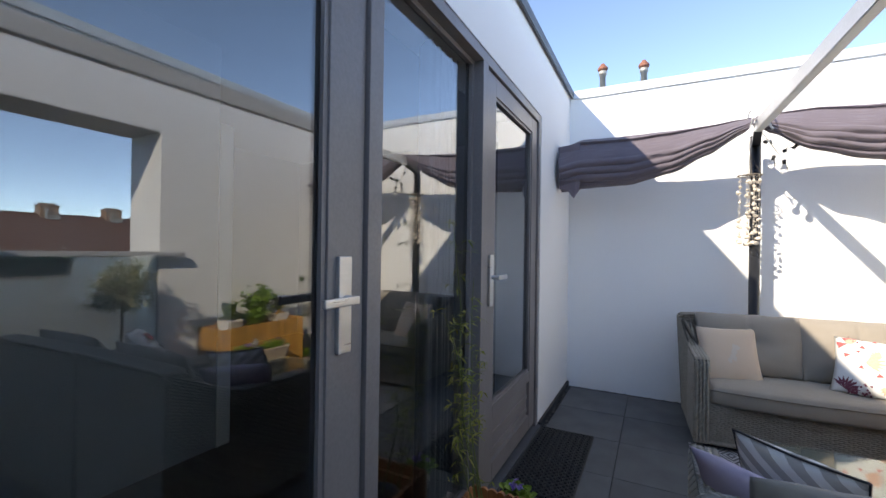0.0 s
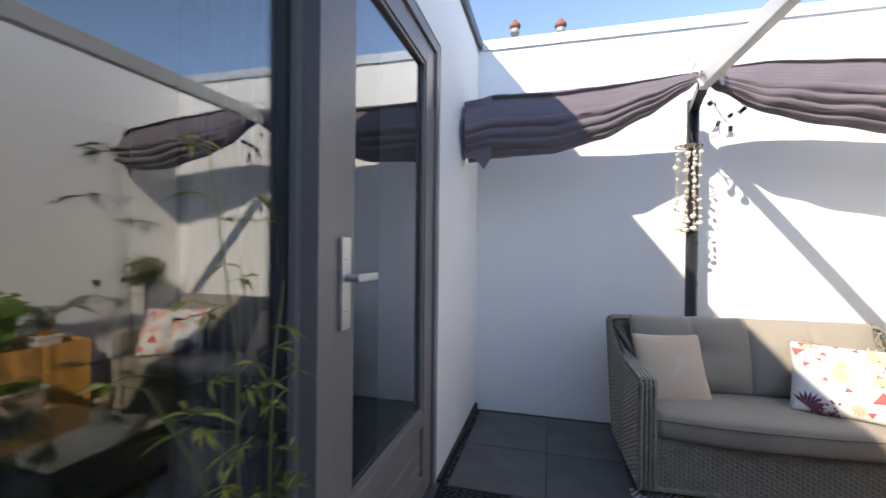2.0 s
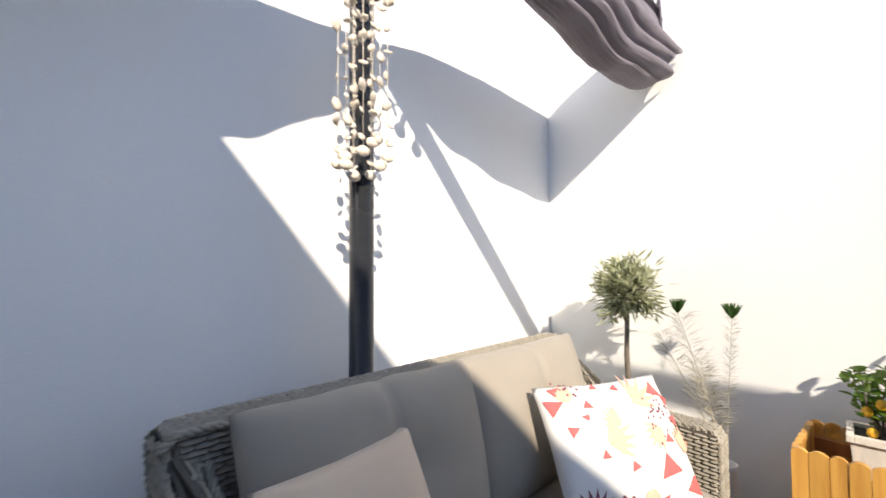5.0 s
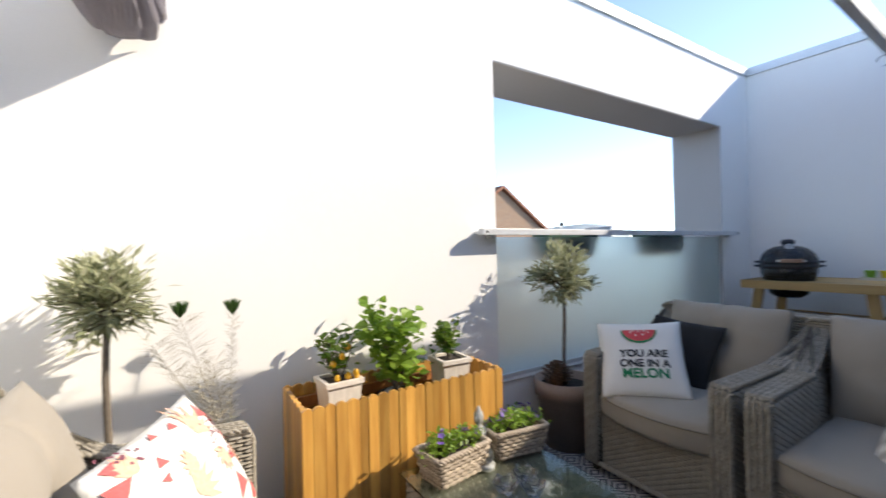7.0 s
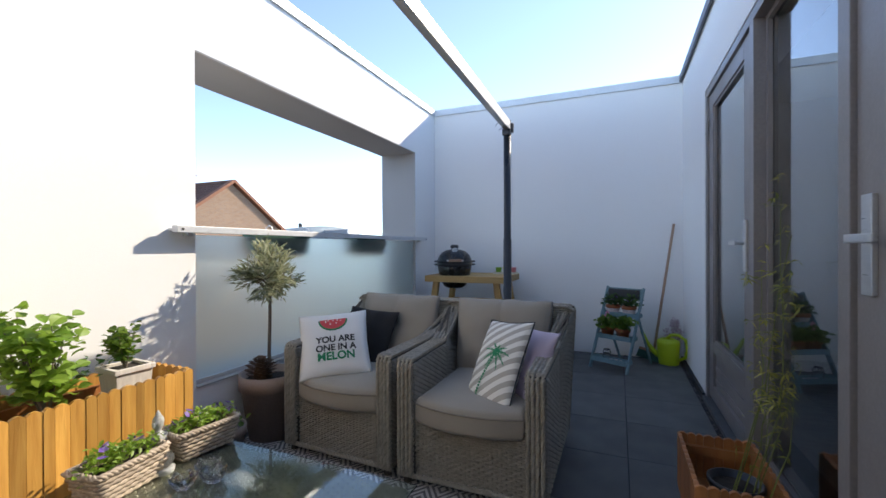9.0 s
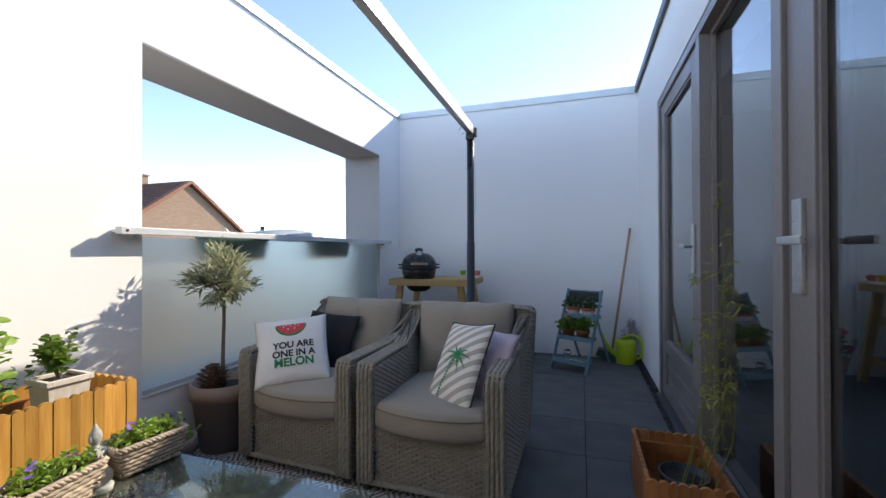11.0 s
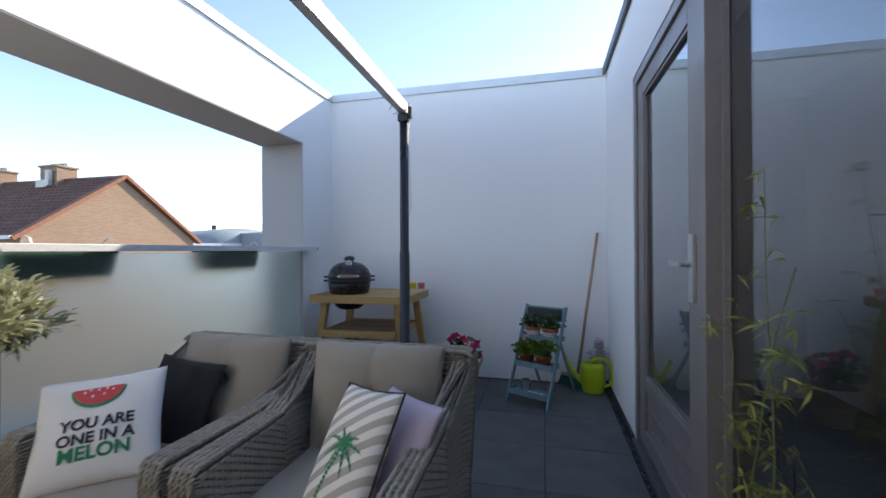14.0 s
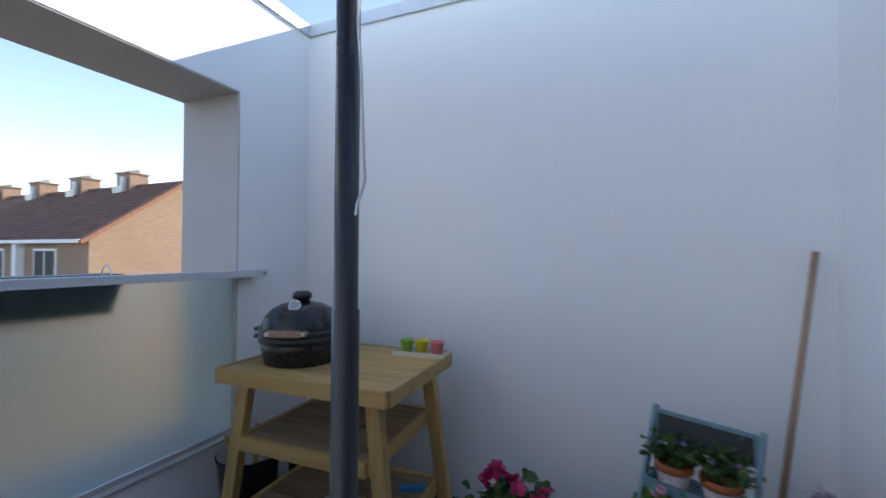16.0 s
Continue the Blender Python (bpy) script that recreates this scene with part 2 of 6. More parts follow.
HERB = leafy("light_green_leaves", (0.16, 0.30, 0.035), (0.30, 0.45, 0.07), 0.45, 0.5)
DARKLEAF = leafy("dark_green_leaves", (0.03, 0.08, 0.02), (0.07, 0.14, 0.035))
BAMBOO = leafy("bamboo_leaves", (0.18, 0.22, 0.035), (0.42, 0.38, 0.08))
MAGENTA = leafy("magenta_petals", (0.50, 0.015, 0.10), (0.60, 0.04, 0.18))
PINKPETAL = leafy("pink_petals", (0.72, 0.25, 0.40), (0.80, 0.45, 0.55))
VIOLET = leafy("violet_petals", (0.18, 0.08, 0.42), (0.42, 0.34, 0.62))
FRUIT = surface("orange_fruit", (0.80, 0.42, 0.03), 0.4, vary=0.08)
FEATHER = surface("dried_feather", (0.34, 0.31, 0.24), 0.9, vary=0.2, by_island=0.4)
PANE = clear("window_pane", (0.93, 0.97, 0.96), 0.0, 2.0)
FROST = clear("frosted_glass", (0.66, 0.75, 0.73), 0.42, 1.45)
TABLEGLASS = clear("green_table_glass", (0.82, 0.93, 0.88), 0.02, 1.5)
CRYSTAL = clear("crystal", (0.97, 0.98, 0.98), 0.02, 1.5)
PLASTIC = clear("clear_plastic", (0.9, 0.92, 0.92), 0.12, 1.4)
CURTAIN = surface("blue_grey_curtain", (0.10, 0.13, 0.18), 0.9, vary=0.1, fine=400, coarse=8)
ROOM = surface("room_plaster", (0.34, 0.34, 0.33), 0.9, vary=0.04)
ROOMFLOOR = surface("room_floor", (0.09, 0.06, 0.045), 0.5, vary=0.2, stretch=(1, 8, 1))
ROOF = surface("red_brown_roof_tile", (0.15, 0.075, 0.055), 0.8, vary=0.25, fine=8, coarse=1.5, by_island=0.3)
ORANGETILE = surface("orange_verge_tile", (0.30, 0.125, 0.07), 0.8, vary=0.15, fine=12, coarse=2)
BRICK = brick_material()
GRASS = surface("distant_grass", (0.15, 0.125, 0.10), 0.95, vary=0.3, fine=0.6, coarse=0.05)
ASPHALT = surface("street_asphalt", (0.06, 0.06, 0.062), 0.9, vary=0.2, fine=8, coarse=0.3)
WHITEPAINT = surface("white_trim_paint", (0.74, 0.74, 0.72), 0.5, vary=0.05)
GREYROOF = surface("blue_grey_roof", (0.27, 0.33, 0.37), 0.5, vary=0.08)
BOXGREEN = surface("dark_green_planter", (0.03, 0.10, 0.075), 0.5, vary=0.1)
PIPE = surface("galvanised_pipe", (0.45, 0.43, 0.39), 0.5, 0.5, 0.15)
RUST = surface("rusty_cowl", (0.27, 0.11, 0.07), 0.8, vary=0.2)


# ---------------------------------------------------------------- mesh tools
def finish(name, me, material, parent=None, label="", smooth=False):
    for m in (material if isinstance(material, (list, tuple)) else (material,)):
        me.materials.append(m)
    if smooth:
        me.polygons.foreach_set("use_smooth", [True] * len(me.polygons))
    ob = new(name, me)
    if parent is not None:
        ob.parent = parent
    return tagged(ob, label)


def part(name, bm, material, parent=None, label="", smooth=False):
    me = bpy.data.meshes.new(name)
    bm.normal_update()
    bm.to_mesh(me)
    bm.free()
    return finish(name, me, material, parent, label, smooth)


def part_data(name, data, material, parent=None, label="", smooth=False):
    me = bpy.data.meshes.new(name)
    me.from_pydata(data[0], [], data[1])
    me.update()
    return finish(name, me, material, parent, label, smooth)


def thing(name, label, category, m=None, group="", kind=""):
    ob = new(name)
    ob.empty_display_size = 0.1
    if m is not None:
        ob.matrix_basis = m
    return tagged(ob, label, category, group, kind)


def box(bm, x0, x1, y0, y1, z0, z1, m=None, bevel=0.0):
    t = Matrix.Translation(((x0 + x1) / 2, (y0 + y1) / 2, (z0 + z1) / 2)) @ Matrix.Diagonal((x1 - x0, y1 - y0, z1 - z0, 1))
    made = bmesh.ops.create_cube(bm, size=1, matrix=(m @ t) if m is not None else t)
    if bevel:
        edges = list({e for v in made["verts"] for e in v.link_edges})
        bmesh.ops.bevel(bm, geom=edges, offset=bevel, segments=2, affect="EDGES", profile=0.6)
    return bm


def boxes(*rows, bevel=0.0, m=None):
    bm = bmesh.new()
    for r in rows:
        box(bm, *r, m=m, bevel=bevel)
    return bm


def bar(bm, p0, p1, w, h, up=(0, 0, 1)):
    """A straight bar of section w by h from p0 to p1."""
    p0, p1 = Vector(p0), Vector(p1)
    d = p1 - p0
    z = d.normalized()
    x = Vector(up).cross(z)
    if x.length < 1e-4:
        x = Vector((1, 0, 0)).cross(z)
    x.normalize()
    y = z.cross(x)
    m = Matrix((x, y, z)).transposed().to_4x4()
    m.translation = (p0 + p1) / 2
    bmesh.ops.create_cube(bm, size=1, matrix=m @ Matrix.Diagonal((w, h, d.length, 1)))
    return bm


def tube(data, points, radius, sides=6, cap=True):
    """Adds a round tube along points to (verts, faces). radius: a number, or one for each point."""
    verts, faces = data
    pts = [Vector(p) for p in points]
    first, n = len(verts), len(pts)
    side = None
    for i, p in enumerate(pts):
        d = (pts[min(i + 1, n - 1)] - pts[max(i - 1, 0)]).normalized()
        if side is None:
            side = d.cross(Vector((0.13, 0.21, 0.97)))
            if side.length < 0.05:
                side = d.cross(Vector((1, 0, 0)))
        side = (side - d * side.dot(d)).normalized()
        other = d.cross(side)
        r = radius[i] if isinstance(radius, (list, tuple)) else radius
        for k in range(sides):
            a = 2 * math.pi * k / sides
            verts.append(tuple(p + side * (r * math.cos(a)) + other * (r * math.sin(a))))
    for i in range(n - 1):
        for k in range(sides):
            a, b = first + i * sides + k, first + i * sides + (k + 1) % sides
            faces.append((a, b, b + sides, a + sides))
    if cap:
        faces.append(tuple(first + k for k in reversed(range(sides))))
        faces.append(tuple(first + (n - 1) * sides + k for k in range(sides)))
    return data


def lathe(bm, profile, n=24, centre=(0, 0, 0), sx=1.0, sy=1.0):
    """A turned body. profile: (radius, height) from bottom to top; ends on the axis are closed."""
    rings = []
    for r, z in profile:
        if r < 1e-5:
            rings.append([bm.verts.new((centre[0], centre[1], centre[2] + z))])
        else:
            rings.append([bm.verts.new((centre[0] + sx * r * math.cos(2 * math.pi * k / n), centre[1] + sy * r * math.sin(2 * math.pi * k / n),
                                        centre[2] + z)) for k in range(n)])
    for a, b in zip(rings, rings[1:]):
        for k in range(n):
            j = (k + 1) % n
            if len(a) == 1 and len(b) > 1:
                bm.faces.new((a[0], b[j], b[k]))
            elif len(b) == 1 and len(a) > 1:
                bm.faces.new((a[k], a[j], b[0]))
            elif len(a) > 1:
                bm.faces.new((a[k], a[j], b[j], b[k]))
    return bm


def braid(data, points, radius, pitch=0.06):
    """Three strands twisted round a line of points."""
    pts = [Vector(p) for p in points]
    dist = [0.0]
    for a, b in zip(pts, pts[1:]):
        dist.append(dist[-1] + (b - a).length)
    n = max(4, int(dist[-1] / 0.012))
    line = []
    for i in range(n + 1):
        s = dist[-1] * i / n
        j = min(range(len(pts) - 1), key=lambda q: 0 if dist[q] <= s <= dist[q + 1] + 1e-9 else 1)
        f = (s - dist[j]) / max(1e-9, dist[j + 1] - dist[j])
        line.append(pts[j].lerp(pts[j + 1], f))
    for strand in range(3):
        path, side = [], None
        for i, p in enumerate(line):
            d = (line[min(i + 1, n)] - line[max(i - 1, 0)]).normalized()
            side = d.cross(Vector((0.1, 0.3, 0.95))) if side is None else side
            side = (side - d * side.dot(d)).normalized()
            other = d.cross(side)
            a = 2 * math.pi * (dist[-1] * i / n / pitch + strand / 3)
            path.append(p + (side * math.cos(a) + other * math.sin(a)) * radius * 0.52)
        tube(data, path, radius * 0.55, 5)
    return data


def weave(data, a, b, c, d, stake=0.021, row=0.0118, amp=0.0046):
    """Woven strands over the patch a, b (bottom) to d, c (top)."""
    verts, faces = data
    a, b, c, d = Vector(a), Vector(b), Vector(c), Vector(d)
    normal = (b - a).cross(d - a).normalized()
    length, height = ((b - a).length + (c - d).length) / 2, ((d - a).length + (c - b).length) / 2
    rows, cols = max(1, int(height / row)), max(4, int(length / stake) * 4)
    for j in range(rows):
        v = (j + 0.5) / rows
        p, q = a.lerp(d, v), b.lerp(c, v)
        up = ((d - a).normalized() + (c - b).normalized()).normalized() * (height / rows * 0.44)
        first = len(verts)
        for i in range(cols + 1):
            o = p.lerp(q, i / cols) + normal * (amp * (0.6 - 1.9 * max(0.0, math.cos(math.pi * (i / 4 + j))) ** 5))
            verts.extend((tuple(o - up - normal * 0.004), tuple(o + normal * 0.0035), tuple(o + up - normal * 0.004)))
        for i in range(cols):
            s = first + 3 * i
            faces.append((s, s + 3, s + 4, s + 1))
            faces.append((s + 1, s + 4, s + 5, s + 2))
            if j:
                below = s - 3 * (cols + 1)
                faces.append((below + 2, below + 5, s + 3, s))
    return data


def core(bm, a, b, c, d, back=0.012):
    """The shell behind a woven patch, coloured dark as shade between the strands."""
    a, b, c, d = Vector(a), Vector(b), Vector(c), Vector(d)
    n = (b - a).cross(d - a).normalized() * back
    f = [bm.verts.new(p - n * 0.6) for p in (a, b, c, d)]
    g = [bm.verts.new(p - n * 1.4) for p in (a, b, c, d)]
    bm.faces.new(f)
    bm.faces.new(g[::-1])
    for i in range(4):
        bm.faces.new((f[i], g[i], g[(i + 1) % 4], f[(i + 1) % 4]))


def leaf(data, base, way, length, width, bend=0.25, normal=None):
    """A leaf folded along its rib and bent; broad leaves get a rounded outline."""
    verts, faces = data
    base, way = Vector(base), Vector(way).normalized()
    side = way.cross(normal if normal is not None else Vector((random.uniform(-1, 1), random.uniform(-1, 1), 1)))
    if side.length < 1e-3:
        side = way.cross(Vector((1, 0, 0)))
    side.normalize()
    up = side.cross(way)
    stations = ((0.28, 0.40), (0.58, 0.47), (0.84, 0.25)) if width > 0.4 * length else ((0.45, 0.5),)
    i = len(verts)
    verts.append(tuple(base))
    for t, half in stations:
        m = base + way * (length * t) + Vector((0, 0, -bend * length * t * t))
        verts.extend(tuple(v) for v in (m - side * width * half + up * width * 0.12, m, m + side * width * half + up * width * 0.12))
    verts.append(tuple(base + way * length + Vector((0, 0, -bend * length))))
    faces.extend(((i, i + 2, i + 1), (i, i + 3, i + 2)))
    for k in range(len(stations) - 1):
        a = i + 1 + 3 * k
        faces.extend(((a, a + 1, a + 4, a + 3), (a + 1, a + 2, a + 5, a + 4)))
    a = i + 1 + 3 * (len(stations) - 1)
    faces.extend(((a, a + 1, a + 3), (a + 1, a + 2, a + 3)))


def rnd_way(up=0.3, spread=1.0):
    a = random.uniform(0, 2 * math.pi)
    return Vector((math.cos(a) * spread, math.sin(a) * spread, random.uniform(-0.4, 1.0) * 0.8 + up)).normalized()


def pillow_height(u, v, thick):
    return thick * (max(0.0, 1 - abs(u) ** 2.6) ** 0.55) * (max(0.0, 1 - abs(v) ** 2.6) ** 0.55)


def pillow(bm, w, h, thick, n=18, seed=0, wrinkle=0.004):
    """A stuffed cushion in the plane z = 0 of its own."""
    for s in (1, -1):
        grid = []
        for j in range(n + 1):
            line = []
            for i in range(n + 1):
                u, v = 2 * i / n - 1, 2 * j / n - 1
                pull = 1 - 0.055 * (1 - abs(v) ** 1.5) * abs(u) ** 4 - 0.0
                pull2 = 1 - 0.055 * (1 - abs(u) ** 1.5) * abs(v) ** 4
                z = pillow_height(u, v, thick)
                k = wrinkle * noise.noise(Vector((u * 2.3 + seed, v * 2.3, seed))) * 2
                line.append(bm.verts.new((u * w / 2 * pull, v * h / 2 * pull2, s * z + k)))
            grid.append(line)
        for j in range(n):
            for i in range(n):
                q = (grid[j][i], grid[j][i + 1], grid[j + 1][i + 1], grid[j + 1][i])
                bm.faces.new(q if s > 0 else q[::-1])
    bmesh.ops.remove_doubles(bm, verts=bm.verts, dist=0.0006)
    return bm


def cushion_pose(x, y, z, yaw, tilt, roll=0):
    """Stands a cushion up: at yaw 0 its printed face looks along -y; tilt leans it back."""
    return pose(x, y, z, 0, 0, yaw) @ pose(0, 0, 0, 90 - tilt) @ pose(0, 0, 0, 0, 0, roll)


def flat_shape(points, w, h, thick, lift=0.0025):
    """A printed patch that follows a cushion's face."""
    bm = bmesh.new()
    cx = sum(p[0] for p in points) / len(points)
    cy = sum(p[1] for p in points) / len(points)

    def at(x, y):
        return bm.verts.new((x, y, pillow_height(max(-1, min(1, 2 * x / w)), max(-1, min(1, 2 * y / h)), thick) + lift))
    mid = at(cx, cy)
    half = [at((p[0] + cx) / 2, (p[1] + cy) / 2) for p in points]
    rim = [at(*p) for p in points]
    for i in range(len(points)):
        j = (i + 1) % len(points)
        bm.faces.new((mid, half[i], half[j]))
        bm.faces.new((half[i], rim[i], rim[j], half[j]))
    bmesh.ops.recalc_face_normals(bm, faces=bm.faces)
    return bm


def writing(text, size, x, y, material, parent, w, h, thick, name="lettering", bold=0.0):
    """Letters laid on a cushion's face."""
    cu = bpy.data.curves.new(name, "FONT")
    cu.body, cu.size, cu.align_x, cu.offset = text, size, "CENTER", bold
    ob = bpy.data.objects.new(name, cu)
    scene.collection.objects.link(ob)
    bpy.context.view_layer.update()
    me = bpy.data.meshes.new_from_object(ob)
    bpy.data.objects.remove(ob)
    for v in me.vertices:
        px, py = v.co.x + x, v.co.y + y
        v.co = (px, py, pillow_height(2 * px / w, 2 * py / h, thick) + 0.0035)
    me.name = name
    return finish(name, me, material, parent)


def piping(w, h, material, parent, r=0.004, name="piping"):
    pts = []
    n = 14
    for k in range(4):
        for i in range(n):
            t = 2 * i / n - 1
            u, v = ((t, -1), (1, t), (-t, 1), (-1, -t))[k]
            pull = 1 - 0.055 * (1 - abs(v) ** 1.5) * abs(u) ** 4
            pull2 = 1 - 0.055 * (1 - abs(u) ** 1.5) * abs(v) ** 4
            pts.append((u * w / 2 * pull, v * h / 2 * pull2, 0))
    pts.append(pts[0])
    return part_data(name, tube(([], []), pts, r, 5), material, parent)


def tuple_to_bm(data):
    me = bpy.data.meshes.new("t")
    me.from_pydata(data[0], [], data[1])
    bm = bmesh.new()
    bm.from_mesh(me)
    bpy.data.meshes.remove(me)
    return bm


# ---------------------------------------------------------------- the setting
def setting(name, bm, material, label, parent=None):
    ob = part(name, bm, material, parent, label)
    return tagged(ob, kind="structure") if parent is None else ob


XO = W + THICK
FY0, FY1, FZ = 0.25, 3.42, 2.285      # the joinery in the facade
setting("wall_end", boxes((-0.4, XO, YA, YA + 0.35, -0.1, H)), STUCCO, "smooth white stucco end wall behind the sofa")
setting("wall_far", boxes((-0.4, XO, YB - 0.35, YB, -0.1, H)), STUCCO, "smooth white stucco end wall behind the barbecue table")
for name, box_row in (("wall_facade", (-0.35, 0, FY1, YA, -0.1, H)), ("wall_pier", (-0.35, 0, YB, FY0, -0.1, H)), ("wall_lintel", (-0.35, 0, FY0, FY1, FZ, H))):
    setting(name, boxes(box_row), STUCCO, "smooth white stucco house facade")
setting("wall_outer", boxes((W, XO, OY1, YA, -0.1, H), (W, XO, YB, OY0, -0.1, H), (W, XO, OY0, OY1, OZ1, H), (W, XO, OY0, OY1, -0.1, OZ0)),
        STUCCO, "smooth white stucco parapet wall with a wide opening")
# added thin lining: makes one jamb and the soffit darker than the wall
setting("trim_opening", boxes((W + 0.004, XO - 0.004, OY0, OY0 + 0.008, OZ0 + 0.031, OZ1 - 0.008), (W + 0.004, XO - 0.004, OY0, OY1, OZ1 - 0.008, OZ1)), REVEAL, "thin grey lining added on one jamb and the soffit")
setting("trim_facade", boxes((-0.4, 0.03, YB, YA, H + 0.002, H + 0.05), (0.012, 0.03, YB, YA, H - 0.02, H + 0.002)), CAP_DARK, "thin dark grey metal roof edge")
setting("trim_end", boxes((0.032, XO + 0.03, YA - 0.02, YA + 0.38, H + 0.002, H + 0.045), (0.032, W, YA - 0.02, YA - 0.004, H - 0.03, H + 0.002)), CAP_LIGHT,
        "light grey metal coping")
setting("trim_far", boxes((0.032, XO + 0.03, YB - 0.38, YB + 0.02, H + 0.002, H + 0.045), (0.032, W, YB + 0.004, YB + 0.02, H - 0.03, H + 0.002)), CAP_LIGHT,
        "light blue-grey metal coping")
setting("trim_outer", boxes((W - 0.02, XO + 0.03, YB + 0.022, YA - 0.022, H + 0.002, H + 0.04), (W - 0.02, W - 0.004, YB + 0.022, YA - 0.022, H - 0.03, H + 0.002)), CAP_LIGHT,
        "light grey metal coping")
setting("floor", boxes((-0.35, XO, YB - 0.3, YA + 0.3, -0.3, -0.012)), GROUT, "dark screed under the slate tiles")
setting("baseboard", boxes((0.0, 0.02, YB, FY0, -0.011, 0.035), (0.0, 0.02, FY1, YA, -0.011, 0.035)), SEAL, "black sealing strip along the facade")
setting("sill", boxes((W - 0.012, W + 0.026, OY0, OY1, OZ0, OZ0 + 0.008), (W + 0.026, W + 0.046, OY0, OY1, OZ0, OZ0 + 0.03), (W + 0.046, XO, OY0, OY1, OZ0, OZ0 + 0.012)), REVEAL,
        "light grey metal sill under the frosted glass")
setting("threshold", boxes((-0.1, 0.02, FY0, FY1, -0.01, 0.02)), CAP_DARK, "dark grey metal threshold under the doors")
gutter = bmesh.new()
for _ in range(900):
    if random.random() < 0.5:
        gx, gy = random.uniform(0.03, W - 0.02), random.choice((random.uniform(YA - 0.05, YA - 0.01), random.uniform(YB + 0.01, YB + 0.07)))
    else:
        gx, gy = random.uniform(0.022, 0.048), random.uniform(YB + 0.02, YA - 0.02)
    r = random.uniform(0.004, 0.010)
    bmesh.ops.create_icosphere(gutter, subdivisions=1, radius=r, matrix=Matrix.Translation((gx, gy, -0.006)) @ Matrix.Diagonal((1, 0.8, 0.6, 1)))
tagged(part("gravel", gutter, GRAVEL, None, "loose grey grit along the foot of the walls"), kind="stuff", category="gravel")


def facade():
    """Two glazed doors with a fixed pane between them, in one dark frame."""
    x0, x1 = -0.115, -0.004
    bm = boxes((x0, x1, FY0, FY0 + 0.05, 0.02, FZ), (x0, x1, FY1 - 0.05, FY1, 0.02, FZ), (x0, x1, FY0 + 0.05, FY1 - 0.05, FZ - 0.055, FZ - 0.002),
               (x0, x1 - 0.0, 1.372, 1.44, 0.02, FZ - 0.055), (x0, x1, 2.275, 2.345, 0.02, FZ - 0.055),
               (x0, x1, 1.44, 2.275, 0.02, 0.09), bevel=0.003)
    win = setting("window_1", bm, FRAME, "dark taupe painted frame of doors and a fixed pane")
    part("glazing_bead", boxes((-0.075, -0.055, 1.44, 1.462, 0.09, FZ - 0.055), (-0.075, -0.055, 2.253, 2.275, 0.09, FZ - 0.055),
                               (-0.075, -0.055, 1.462, 2.253, 0.09, 0.112), (-0.075, -0.055, 1.462, 2.253, FZ - 0.077, FZ - 0.055)), FRAME, win)
    pane = part("pane", boxes((-0.092, -0.077, 1.445, 2.27, 0.095, FZ - 0.06)), PANE, win, "clear reflective glass pane")
    pane.visible_shadow = False
    for y0, y1, hinge in ((0.305, 1.367, "low"), (2.35, 3.365, "high")):
        z0, z1 = 0.045, FZ - 0.06
        free, fixed = (0.15, 0.13)
        g0, g1 = (y0 + fixed, y1 - free) if hinge == "low" else (y0 + free, y1 - fixed)
        zg0, zg1 = 0.455, 2.125
        bm = boxes((-0.085, -0.018, y0, g0, z0, z1), (-0.085, -0.018, g1, y1, z0, z1), (-0.085, -0.018, g0, g1, zg1, z1), (-0.085, -0.018, g0, g1, z0, z0 + 0.10),
                   (-0.085, -0.018, g0, g1, zg0 - 0.07, zg0), bevel=0.003)
        door = setting("door_1" if hinge == "low" else "door_2", bm, FRAME, "dark taupe glazed balcony door, closed")
        part("lower_panel", boxes((-0.07, -0.036, g0, g1, z0 + 0.10, zg0 - 0.07), (-0.036, -0.027, g0 + 0.02, g1 - 0.02, 0.175, 0.205), (-0.036, -0.027, g0 + 0.02, g1 - 0.02, 0.265, 0.295),
                                  bevel=0.003), FRAME, door)
        part("bead", boxes((-0.04, -0.026, g0, g0 + 0.016, zg0, zg1), (-0.04, -0.026, g1 - 0.016, g1, zg0, zg1), (-0.04, -0.026, g0 + 0.016, g1 - 0.016, zg0, zg0 + 0.016),
                           (-0.04, -0.026, g0 + 0.016, g1 - 0.016, zg1 - 0.016, zg1)), FRAME, door)
        glass = part("pane", boxes((-0.058, -0.042, g0 - 0.004, g1 + 0.004, zg0 - 0.004, zg1 + 0.004)), PANE, door, "clear reflective glass pane")
        glass.visible_shadow = False
        hy = y1 - 0.092 if hinge == "low" else y0 + 0.078
        s = -1 if hinge == "low" else 1
        part("lock_plate", boxes((-0.018, -0.004, hy - 0.026, hy + 0.026, 1.0, 1.268), bevel=0.003), STEEL, door, "brushed steel lock plate")
        bm = boxes((0.026, 0.040, min(hy - 0.008 * s, hy + 0.125 * s), max(hy - 0.008 * s, hy + 0.125 * s), 1.138, 1.162), bevel=0.004)
        neck = tube(([], []), [(-0.006, hy, 1.15), (0.034, hy, 1.15)], 0.011, 14)
        neck_bm = tuple_to_bm(neck)
        me = bpy.data.meshes.new("neck")
        neck_bm.to_mesh(me)
        neck_bm.free()
        bm.from_mesh(me)
        bpy.data.meshes.remove(me)
        part("door_handle", bm, STEEL, door, "brushed steel lever handle")
        bm = boxes((-0.135, -0.122, min(hy, hy + 0.125 * s), max(hy, hy + 0.125 * s), 1.138, 1.162), (-0.122, -0.085, hy - 0.01, hy + 0.01, 1.14, 1.16), bevel=0.003)
        part("inner_handle", bm, SEAL, door, "dark inner lever handle")
